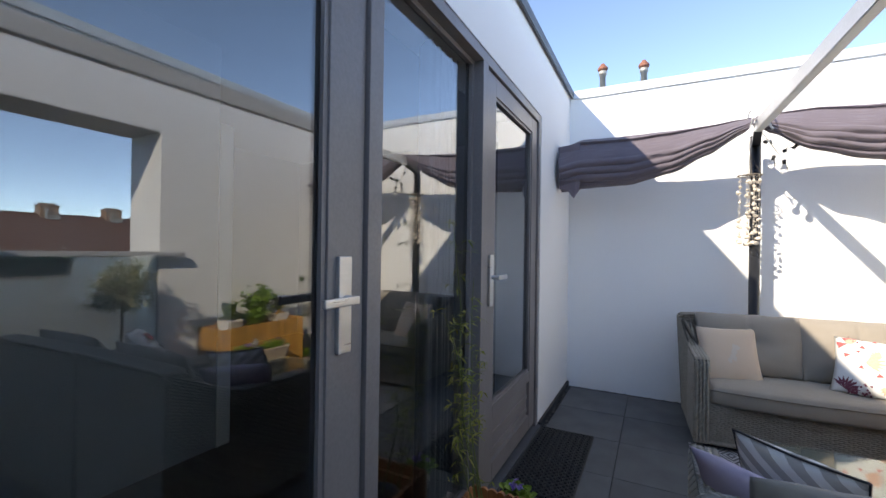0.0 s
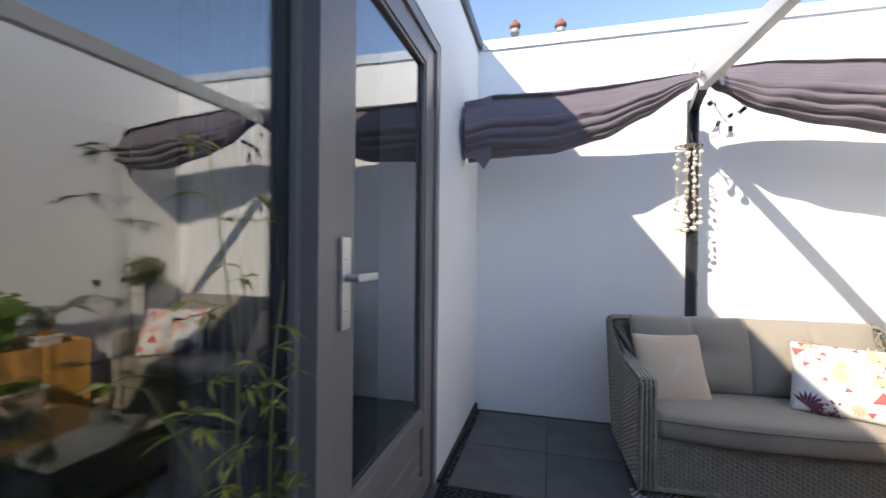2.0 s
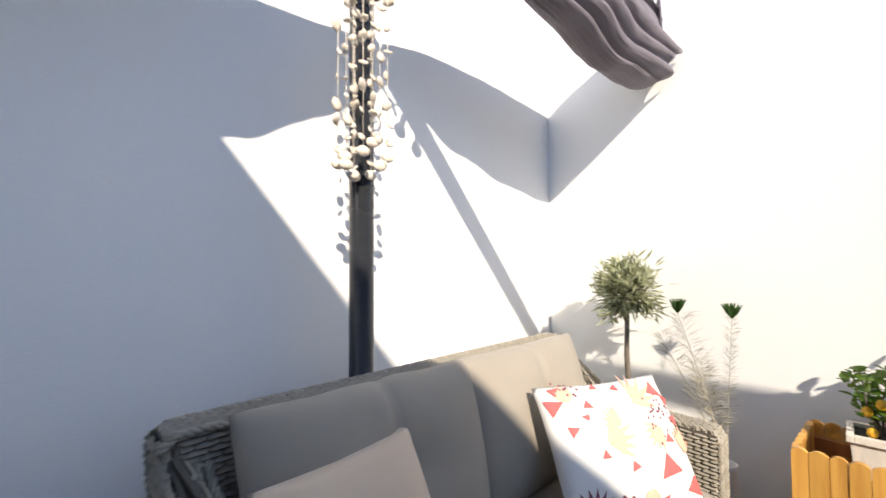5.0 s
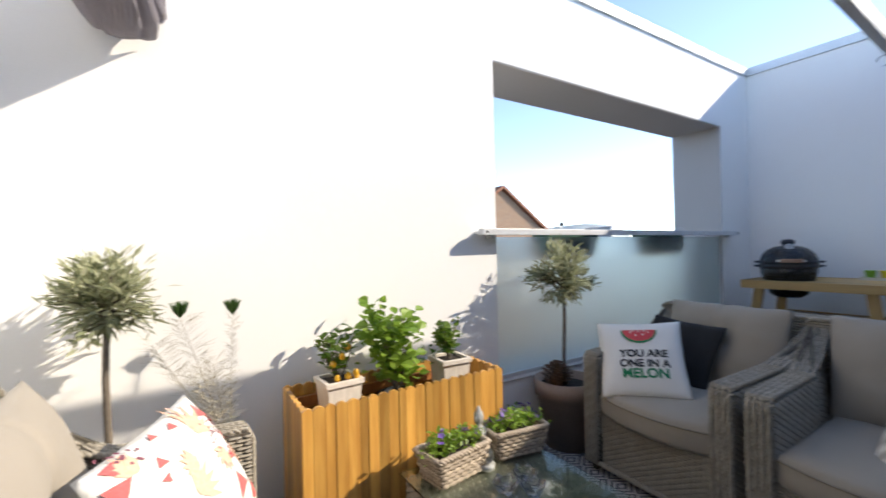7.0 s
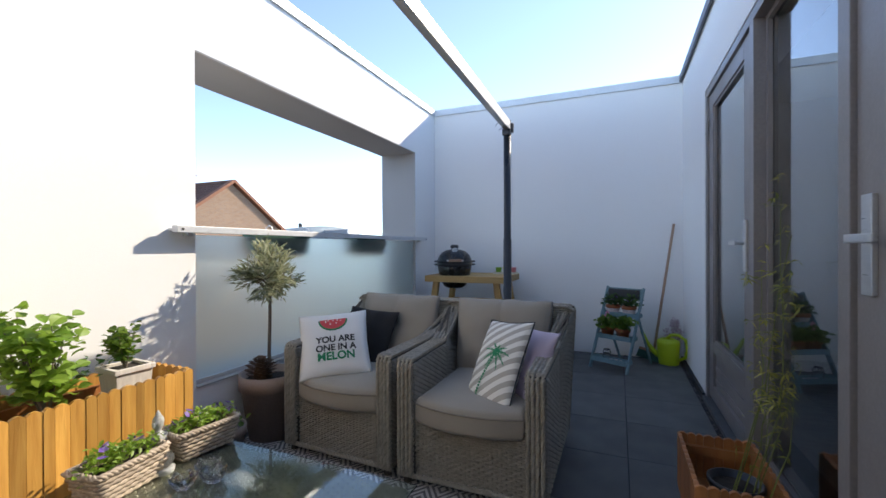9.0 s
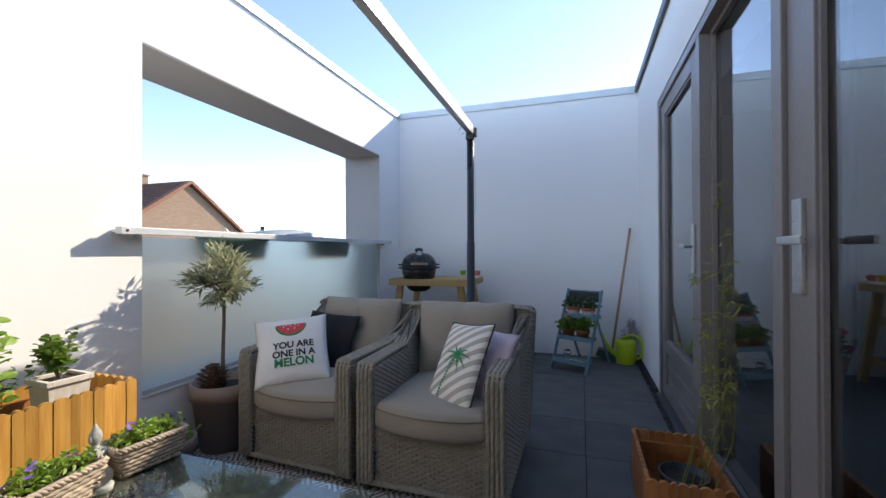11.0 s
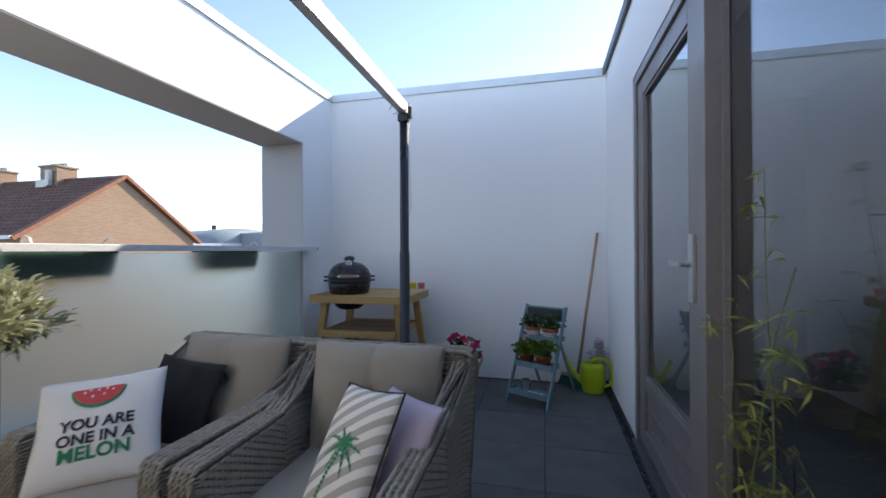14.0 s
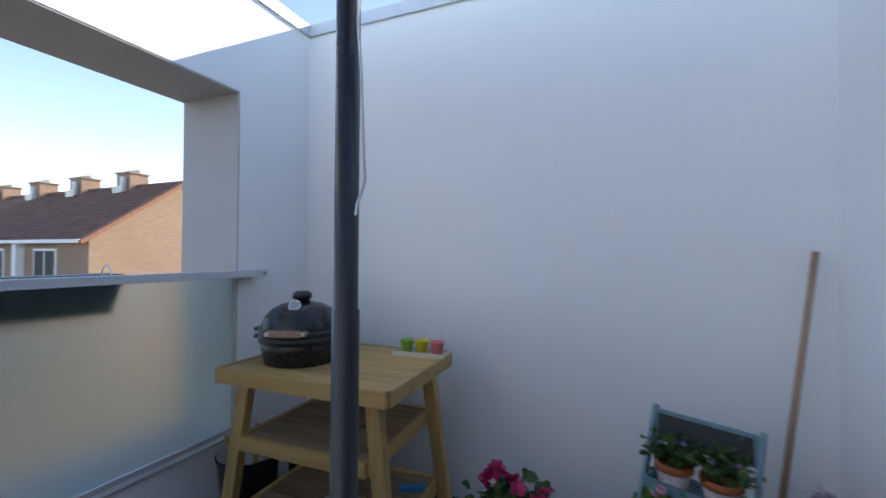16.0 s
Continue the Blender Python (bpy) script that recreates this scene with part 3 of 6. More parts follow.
        hz = y0 - 0.004 if hinge == "low" else y1 + 0.004
        for z in (0.3, 1.2, 1.95):
            bm = lathe(bmesh.new(), [(0, 0), (0.009, 0), (0.009, 0.1), (0, 0.1)], 10, (-0.008, hz, z))
            part("hinge", bm, FRAME, door)


facade()
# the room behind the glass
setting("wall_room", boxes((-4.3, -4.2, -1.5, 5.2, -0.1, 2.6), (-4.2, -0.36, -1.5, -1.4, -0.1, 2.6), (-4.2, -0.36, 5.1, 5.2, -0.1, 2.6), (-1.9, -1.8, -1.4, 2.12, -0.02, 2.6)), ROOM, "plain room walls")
setting("trim_room", boxes((-1.92, -1.79, 2.12, 2.215, -0.02, 2.1)), WHITEPAINT, "pale door trim in the room")
setting("floor_room", boxes((-4.2, -0.12, -1.4, 5.1, -0.12, -0.02)), ROOMFLOOR, "dark wooden room floor")
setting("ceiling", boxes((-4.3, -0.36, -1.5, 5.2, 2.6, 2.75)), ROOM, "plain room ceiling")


def curtain(y0, y1, x=-0.24):
    n, m = 90, 2
    v, f = [], []
    for j in range(m):
        for i in range(n + 1):
            y = y0 + (y1 - y0) * i / n
            v.append((x + 0.035 * math.sin(i * 0.75) + 0.015 * math.sin(i * 0.31), y, 0.02 + 2.4 * j))
    for i in range(n):
        f.append((i, i + 1, n + 2 + i, n + 1 + i))
    bm = bmesh.new()
    me = bpy.data.meshes.new("c")
    me.from_pydata(v, [], f)
    bm.from_mesh(me)
    bpy.data.meshes.remove(me)
    bmesh.ops.solidify(bm, geom=bm.faces[:], thickness=0.004)
    ob = part("curtain", bm, CURTAIN, None, "blue-grey curtain hanging in folds behind the glass", True)
    tagged(ob, category="curtain")


curtain(2.08, 2.36)


def balustrade():
    ob = thing("glass_balustrade", "frosted glass balustrade with a slim grey aluminium shelf rail", "balustrade", pose(W, 0, 0))
    part("glass_panel", boxes((0.03, 0.042, OY0 + 0.004, OY1 - 0.004, OZ0 + 0.032, 1.205)), FROST, ob, "frosted glass panel")
    for y in (OY0, OY1 - 0.004):
        part("edge_profile", boxes((0.022, 0.05, y, y + 0.004, OZ0 + 0.032, 1.205)), CAP_DARK, ob)
    rail = part("rail", boxes((-0.088, -0.045, -0.47, 2.475, 1.213, 1.248), (-0.045, 0.06, OY0 + 0.01, OY1 - 0.01, 1.222, 1.236), (-0.045, -0.003, -0.46, OY0 - 0.0, 1.222, 1.236), (-0.045, -0.003, OY1, 2.465, 1.222, 1.236), bevel=0.002), CAP_LIGHT, ob,
                "light grey aluminium shelf rail")
    for y in (-0.445, 2.447):
        bm = lathe(bmesh.new(), [(0, 0), (0.007, 0), (0.007, 0.002), (0, 0.002)], 12)
        bmesh.ops.transform(bm, matrix=pose(-0.0885, y, 1.23, 0, -90, 0), verts=bm.verts)
        part("bolt", bm, SEAL, rail)
    for y in (-0.40, 2.36):
        part("bracket", boxes((-0.044, -0.002, y, y + 0.03, 1.195, 1.221)), CAP_LIGHT, ob)


balustrade()


def flower_box(y):
    ob = thing("hanging_flower_box", "dark green plastic flower box hung outside the glass", "flower box", pose(W + 0.16, y, 1.08), "flower boxes on the balustrade")
    bm = bmesh.new()
    bmesh.ops.create_cube(bm, size=1, matrix=Matrix.Diagonal((0.15, 0.52, 0.165, 1)))
    for v in bm.verts:
        v.co.z += 0.083
        if v.co.z < 0.05:
            v.co.x, v.co.y = v.co.x * 0.8, v.co.y * 0.85
    part("box", bm, BOXGREEN, ob)
    for k in (-0.18, 0.18):
        part("hook", tuple_to_bm(tube(([], []), [(-0.06, k, 0.16), (-0.066, k, 0.19), (-0.09, k, 0.205), (-0.115, k, 0.195), (-0.125, k, 0.165)], 0.003, 5)), CAP_LIGHT, ob)


flower_box(1.55)
flower_box(0.42)


# ---------------------------------------------------------------- outside
setting("ground", boxes((XO + 0.05, 900, -900, 900, -4.3, -4.2), (-900, XO + 0.05, -900, 900, -4.3, -4.21)), GRASS, "distant ground reaching the horizon")


def chimney(parent, x, y, z):
    c = part("chimney", boxes((x - 0.55, x + 0.55, y - 0.45, y + 0.45, z - 0.5, z + 0.75), (x - 0.62, x + 0.62, y - 0.52, y + 0.52, z + 0.75, z + 0.83)), BRICK, parent)
    bm = bmesh.new()
    for i in range(5):
        lathe(bm, [(0.11, 0), (0.11, 0.16), (0, 0.17)], 8, (x - 0.45 + 0.22 * i, y, z + 0.83))
    part("pots", bm, PIPE, c)
    part("flue", boxes((x - 0.35, x - 0.15, y + 0.5, y + 0.7, z - 0.2, z + 0.55), (x - 0.1, x + 0.6, y + 0.5, y + 0.62, z - 0.25, z + 0.1)), PIPE, c)


def terrace_row(name, label, m, length, windows, lots=True):
    """A row of houses: gable on x = 0, ridge along +x at y = 0."""
    ob = thing(name, label, "house", m)
    hw, eave, ridge, base = 4.0, 1.84, 4.65, -4.2
    bm = bmesh.new()
    prof = [(-hw, base), (hw, base), (hw, eave), (0, ridge), (-hw, eave)]
    a, b = [bm.verts.new((0, y, z)) for y, z in prof], [bm.verts.new((length, y, z)) for y, z in prof]
    bm.faces.new(a[::-1])
    bm.faces.new(b)
    for i in range(5):
        bm.faces.new((a[i], b[i], b[(i + 1) % 5], a[(i + 1) % 5]))
    bmesh.ops.recalc_face_normals(bm, faces=bm.faces)
    part("wall", bm, BRICK, ob, "brown brick wall")
    courses = 17
    v, f = [], []
    # pantiles: a wave along the ridge, a step at each course; finer over the first stretch
    xs = [-0.1 + 0.05 * i for i in range(261)] + [12.9 + (length - 12.9) * i / 40 for i in range(1, 41)]
    drop, run = ridge - eave + 0.25, hw + 0.35
    for s in (1, -1):
        first = len(v)
        for i in range(courses):
            for t, lift in ((i / courses, 0.075), ((i + 0.96) / courses, 0.0)):
                y, z = s * run * (1 - t), ridge + 0.10 - drop * (1 - t) + lift
                v += [(x, y, z + (0.035 * math.sin(2 * math.pi * x / 0.3) if x < 12.9 else 0)) for x in xs]
        n = len(xs)
        for r in range(2 * courses - 1):
            for k in range(n - 1):
                a = first + r * n + k
                f.append((a, a + 1, a + 1 + n, a + n) if s > 0 else (a + n, a + n + 1, a + 1, a))
    part_data("roof", (v, f), ROOF, ob, "dark red-brown pantile roof")
    part("ridge", boxes((-0.15, length, -0.13, 0.13, ridge + 0.08, ridge + 0.2)), ROOF, ob, "dark ridge tiles")
    bm = bmesh.new()
    box(bm, -0.22, 0.1, -0.17, 0.17, -0.06, 0.09)
    tile = part("verge_tile", bm, ORANGETILE, ob, "orange verge tile")
    shared = tile.data
    for s in (1, -1):
        for i in range(courses):
            t = (i + 0.5) / courses
            y, z = s * (hw + 0.35) * (1 - t), ridge + 0.14 - (ridge - eave + 0.25) * (1 - t)
            at = Matrix.Translation((0, y, z)) @ Euler((math.atan2(-(ridge - eave + 0.25) * s, hw + 0.35), 0, 0)).to_matrix().to_4x4()
            if s == 1 and i == 0:
                tile.matrix_local = at
            else:
                t2 = new("verge_tile", shared)
                t2.parent = ob
                t2.matrix_local = at
    part("gutter", boxes((-0.1, length, hw + 0.2, hw + 0.42, eave - 0.12, eave + 0.02)), WHITEPAINT, ob)
    if lots:
        for i in range(9):
            chimney(ob, 4.1 + 4.15 * i, 0, ridge)
    for i in range(windows):
        x = 2.2 + 4.15 * i
        w = part("window", boxes((x, x + 1.7, hw - 0.05, hw + 0.04, 0.1, 1.5)), WHITEPAINT, ob)
        part("pane", boxes((x + 0.1, x + 0.8, hw + 0.03, hw + 0.05, 0.2, 1.4), (x + 0.9, x + 1.6, hw + 0.03, hw + 0.05, 0.2, 1.4)), SEAL, w)
        part("pier", boxes((x + 2.5, x + 2.8, hw - 0.1, hw + 0.3, -4.2, 1.7)), WHITEPAINT, w)
    return ob


terrace_row("terraced_houses", "brown brick terraced houses with dark red tiled roof", pose(20, -12.5, 0), 60, 8)
terrace_row("terraced_houses", "far brick terraced houses with red tiled roof", pose(40, -2, -1.2, 0, 0, 90), 70, 8)


def far_shed():
    ob = thing("barrel_roof_building", "pale building with a blue-grey barrel roof and glass parapet", "building", pose(31, -30, 0, 0, 0, -20))
    bm = bmesh.new()
    n = 14
    v, f = [], []
    for i in range(n + 1):
        a = math.pi * i / n
        for x in (-5, 5):
            v.append((x, 4.5 * math.cos(a), 1.9 + 1.35 * math.sin(a)))
    for i in range(n):
        f.append((2 * i, 2 * i + 1, 2 * i + 3, 2 * i + 2))
    f.append(tuple(range(0, 2 * n + 2, 2)))
    f.append(tuple(range(2 * n + 1, 0, -2)))
    part_data("roof", (v, f), GREYROOF, ob, "blue-grey barrel roof", True)
    part("wall", boxes((-5, 5, -4.5, 4.5, -4.2, 1.9)), STUCCO, ob)
    part("vent", boxes((-0.15, 0.15, -0.15, 0.15, 3.1, 3.7), (-0.3, 0.3, -0.05, 0.05, 3.62, 3.72)), SEAL, ob)
    ob2 = thing("roof_terrace_screen", "pale glass screen round a distant roof terrace", "glass screen", pose(25, -27.5, 0, 0, 0, -25))
    part("frame", boxes((-2.9, 2.9, -0.06, 0.06, 2.75, 2.83), (-2.9, -2.8, -0.06, 0.06, -4.2, 2.75), (2.8, 2.9, -0.06, 0.06, -4.2, 2.75)), WHITEPAINT, ob2)
    part("panel", boxes((-2.8, 2.8, -0.02, 0.02, 1.0, 2.75)), GREYROOF, ob2)


far_shed()


def flue(x, y, h):
    ob = thing("roof_flue", "galvanised roof flue with a rusty cowl", "chimney flue", pose(x, y, H - 0.3), "flues on the neighbouring roof")
    part("pipe", lathe(bmesh.new(), [(0.0, -6.6), (0.032, -6.6), (0.032, h + 0.2), (0.042, h + 0.2), (0.042, h + 0.24), (0, h + 0.24)], 14), PIPE, ob, "", True)
    part("cowl", lathe(bmesh.new(), [(0.0, 0), (0.05, 0), (0.056, 0.02), (0.05, 0.035), (0.03, 0.055), (0.02, 0.075), (0, 0.08)], 14, (0, 0, h + 0.25)), RUST, ob, "rusty red cowl", True)


flue(0.21, 5.3, 0.57)
flue(0.625, 5.3, 0.53)
setting("roof_neighbour", boxes((-0.4, 8, YA + 0.36, 20, 2.3, 2.48)), GREYROOF, "flat grey roof beyond the end wall")


# ---------------------------------------------------------------- pergola and cloth
PX1, PY1, PX2, PY2 = 1.434, 4.31, 1.458, 0.445


def pergola():
    ob = thing("pergola_frame", "anthracite posts carrying a white aluminium cross beam", "pergola", pose(0, 0, 0))
    part("post", lathe(bmesh.new(), [(0, 0), (0.075, 0), (0.075, 0.008), (0.036, 0.010), (0.036, 2.2), (0, 2.2)], 24, (PX1, PY1, 0)), POLE, ob, "round anthracite post", True)
    part("post", lathe(bmesh.new(), [(0, 0), (0.075, 0), (0.075, 0.008), (0.034, 0.010), (0.034, 1.2), (0.030, 1.205), (0.030, 2.12), (0, 2.12)], 24, (PX2, PY2, 0)), POLE, ob,
         "round anthracite post", True)
    bm = bar(bmesh.new(), (PX2 + 0.005, PY2 - 0.03, 2.165), (1.40, 4.02, 2.205), 0.048, 0.085)
    bmesh.ops.bevel(bm, geom=bm.edges[:], offset=0.004, segments=2, affect="EDGES")
    beam = part("beam", bm, ALU, ob, "white aluminium cross beam")
    part("end_cap", bar(bmesh.new(), (PX2 + 0.005, PY2 - 0.045, 2.165), (PX2 + 0.005, PY2 - 0.031, 2.165), 0.052, 0.09), POLE, beam)
    # rear stretch of the beam, its shade under the canopy coloured in as black
    part("bracket", bar(bmesh.new(), (1.40, 4.03, 2.19), (PX1, PY1, 2.14), 0.05, 0.05), POLE, ob, "rear beam end to the post, coloured black as shaded")
    clip = boxes((PX2 - 0.034, PX2 + 0.034, PY2 - 0.034, PY2 + 0.034, 2.07, 2.122), (PX2 - 0.055, PX2 - 0.034, PY2 - 0.014, PY2 + 0.014, 2.09, 2.17), bevel=0.004)
    part("clamp", clip, POLE, ob)
    part("cable", tuple_to_bm(tube(([], []), [(PX2 - 0.04, PY2 + 0.02 * math.sin(t), 2.12 - 0.9 * t / 8 if t < 4 else 1.67 - 0.03 * t) for t in range(9)], 0.0035, 5)), CAP_LIGHT, ob)
    loop = [(PX2 + 0.06 + 0.03 * math.cos(a), PY2 + 0.03, 2.15 + 0.03 * math.sin(a)) for a in [0.4 * k for k in range(13)]]
    part("loop", tuple_to_bm(tube(([], []), loop, 0.0025, 5)), SEAL, ob)


pergola()


def canopy():
    """Cloth gathered against the wall: two hanging swags drawn together at the beam."""
    ob = thing("shade_canopy", "mauve-grey canopy cloth drawn back in heavy folds along the wall", "shade canopy", pose(0, 0, 0))
    nodes = {"swag": [(0.035, 1.80, 2.19, 0.15), (0.20, 1.82, 2.24, 0.15), (0.55, 1.83, 2.24, 0.13), (0.85, 1.90, 2.24, 0.115), (1.10, 2.02, 2.25, 0.09), (1.30, 2.15, 2.27, 0.045), (1.37, 2.20, 2.28, 0.03)],
             "swag.r": [(1.39, 2.20, 2.28, 0.03), (1.46, 2.14, 2.29, 0.06), (1.70, 2.00, 2.30, 0.10), (2.0, 1.91, 2.28, 0.12), (2.30, 1.85, 2.25, 0.13), (2.52, 1.85, 2.22, 0.14), (2.65, 1.87, 2.18, 0.13)]}
    for key, rows in nodes.items():
        n, m = 120, 220
        v, f = [], []
        for i in range(n + 1):
            t = i / n
            x = rows[0][0] + (rows[-1][0] - rows[0][0]) * t
            j = max(q for q in range(len(rows) - 1) if rows[q][0] <= x + 1e-9)
            s = (x - rows[j][0]) / (rows[j + 1][0] - rows[j][0])
            s = s * s * (3 - 2 * s) * 0.5 + s * 0.5
            lo, hi, ry = (rows[j][k] * (1 - s) + rows[j + 1][k] * s for k in (1, 2, 3))
            for k in range(m):
                a = 2 * math.pi * k / m
                cz, cy = math.sin(a), math.cos(a)
                z = (lo + hi) / 2 + (hi - lo) / 2 * cz
                # hanging folds: each pleat is a ledge with a rounded lip
                wob = noise.noise(Vector((x * 2.2, z * 3, 5.0 if key == "swag" else 9.0)))
                low = max(0.0, min(1.0, (hi - z) / max(0.05, hi - lo)))
                ph = max(0.0, low - 0.50) / 0.50 * 3.6 + 0.22 * wob * low
                pleat = (abs(math.sin(math.pi * ph)) ** 0.5 * 0.030 * (0.8 + 0.5 * wob) if ph > 0 else 0.0) - 0.020 * max(0.0, ph) ** 0.6
                crease = low - 0.10 - 0.03 * math.sin(x * 3.1)
                pleat += 0.034 * math.exp(-(crease * 40) ** 2)
                pull = 1.6 * noise.noise(Vector((x * 1.1, (z - 0.35 * abs(x - 1.38)) * 7, 3)))
                y = 4.055 - 0.085 * low + cy * ry - (pleat + 0.012 * pull) * (1 if cy < 0.3 else 0.2) * min(1.2, ry / 0.11)
                y += 0.004 * noise.noise(Vector((x * 9, z * 16, 1)))
                xx = x + (0.03 * noise.noise(Vector((z * 11, y * 9, 2))) + (0.04 * math.sin(ph * 3) if i > n - 6 and key != "swag" else 0)) * (1 if i in (0, n) else 0.3)
                v.append((xx, y, z + 0.006 * noise.noise(Vector((x * 6, k, 1)))))
        for i in range(n):
            for k in range(m):
                a, b = i * m + k, i * m + (k + 1) % m
                f.append((a, b, b + m, a + m))
        f.append(tuple(range(m))[::-1])
        f.append(tuple(n * m + k for k in range(m)))
        part_data("swag", (v, f), CLOTH, ob, "", True)
    flap = ([(0.02, 3.93, 2.17), (0.20, 3.90, 2.18), (0.20, 3.90, 1.80), (0.155, 3.89, 1.73), (0.10, 3.91, 1.80), (0.03, 3.93, 1.82)], [(0, 1, 2, 3, 4, 5)])
    bm = tuple_to_bm(flap)
    bmesh.ops.solidify(bm, geom=bm.faces[:], thickness=0.006)
    part("end_flap", bm, CLOTH, ob)
    flap = ([(2.56, 3.90, 2.20), (2.66, 3.97, 2.19), (2.70, 3.95, 2.05), (2.63, 3.93, 1.98), (2.58, 3.9, 2.02)], [(0, 1, 2, 3, 4)])
    bm = tuple_to_bm(flap)
    bmesh.ops.solidify(bm, geom=bm.faces[:], thickness=0.006)
    part("end_flap", bm, CLOTH, ob)
    for x in (1.335, 1.435):
        d = tube(([], []), [(x, 3.93 + 0.09 * math.cos(a), 2.235 + 0.055 * math.sin(a)) for a in [0.5 * k for k in range(14)]], 0.005, 5)
        tube(d, [(x, 3.9, 2.19), (x + 0.02, 3.89, 2.14)], 0.008, 5)
        part("tie", tuple_to_bm(d), WHITE_COTTON, ob, "white knotted tie")


canopy()


def wind_chime():
    ob = thing("shell_wind_chime", "wind chime of pale shells hanging from a bent wire ring", "wind chime", pose(1.385, 4.22, 0))
    ring = [(0.075 * math.cos(a), 0.075 * math.sin(a), 1.885) for a in [2 * math.pi * k / 30 for k in range(31)]]
    d = tube(([], []), ring, 0.004, 6)
    for k in range(4):
        a = k * math.pi / 2
        tube(d, [(0.075 * math.cos(a), 0.075 * math.sin(a), 1.885), (0, 0, 2.05)], 0.0015, 4)
    spiral = [((0.012 + 0.004 * t) * math.cos(1.0 * t), (0.012 + 0.004 * t) * math.sin(1.0 * t), 1.89) for t in range(14)]
    tube(d, spiral, 0.004, 5)
    tube(d, [(0, 0, 2.05), (0.0, 0.05, 2.17)], 0.002, 4)
    part("ring", tuple_to_bm(d), BARK, ob, "rusty wire ring")
    rnd = random.Random(4)
    for k in range(9):
        a = 2 * math.pi * k / 9
        r = 0.066 if k % 3 else 0.03
        x, y = r * math.cos(a), r * math.sin(a)
        depth = rnd.uniform(0.40, 0.52)
        d = tube(([], []), [(x, y, 1.885), (x, y, 1.885 - depth)], 0.0012, 4)
        bm = tuple_to_bm(d)
        z = 1.84
        while z > 1.885 - depth:
            s = rnd.uniform(0.009, 0.0165)
            bmesh.ops.create_icosphere(bm, subdivisions=1, radius=s, matrix=Matrix.Translation((x + rnd.uniform(-.006, .006), y, z)) @ Euler((rnd.uniform(0, 3), rnd.uniform(0, 3), 0)).to_matrix().to_4x4()
                                       @ Matrix.Diagonal((1, 0.3, 1.35, 1)))
            z -= rnd.uniform(0.04, 0.085)
        bmesh.ops.create_icosphere(bm, subdivisions=2, radius=0.020, matrix=Matrix.Translation((x, y, 1.885 - depth)) @ Matrix.Diagonal((1, 0.6, 0.75, 1)))
        part("shell_string", bm, SHELL, ob, "", True)


wind_chime()


def bulb(x, y, z, tilt, on=False):
    ob = thing("festoon_bulb", "small clear festoon bulb with a black socket", "festoon bulb", pose(x, y, z, tilt, tilt * 0.7, 0), "bulbs on the festoon string")
    part("socket", lathe(bmesh.new(), [(0, 0), (0.011, 0), (0.012, 0.032), (0, 0.034)], 12), SEAL, ob, "black socket", True)
    part("glass", lathe(bmesh.new(), [(0, -0.062), (0.014, -0.058), (0.024, -0.043), (0.024, -0.03), (0.012, -0.006), (0.01, 0)], 16), CRYSTAL, ob, "clear glass bulb", True)


for row in ((1.56, 4.08, 1.93, 0), (1.50, 4.10, 1.97, 12), (1.57, 4.12, 2.03, 100), (1.46, 4.09, 2.10, 120), (1.62, 4.1, 2.05, 60)):
    bulb(*row)
cord_thing = thing("light_string", "pale twisted festoon light cord hanging from the beam", "light cord", pose(0, 0, 0))
cord = part("cord", tuple_to_bm(tube(([], []), [(1.42, 4.1, 2.2), (1.46, 4.08, 2.12), (1.52, 4.1, 2.03), (1.55, 4.08, 1.98), (1.58, 4.1, 2.06), (1.63, 4.1, 2.08), (1.6, 4.12, 2.15)], 0.003, 5)), CREAM, cord_thing)


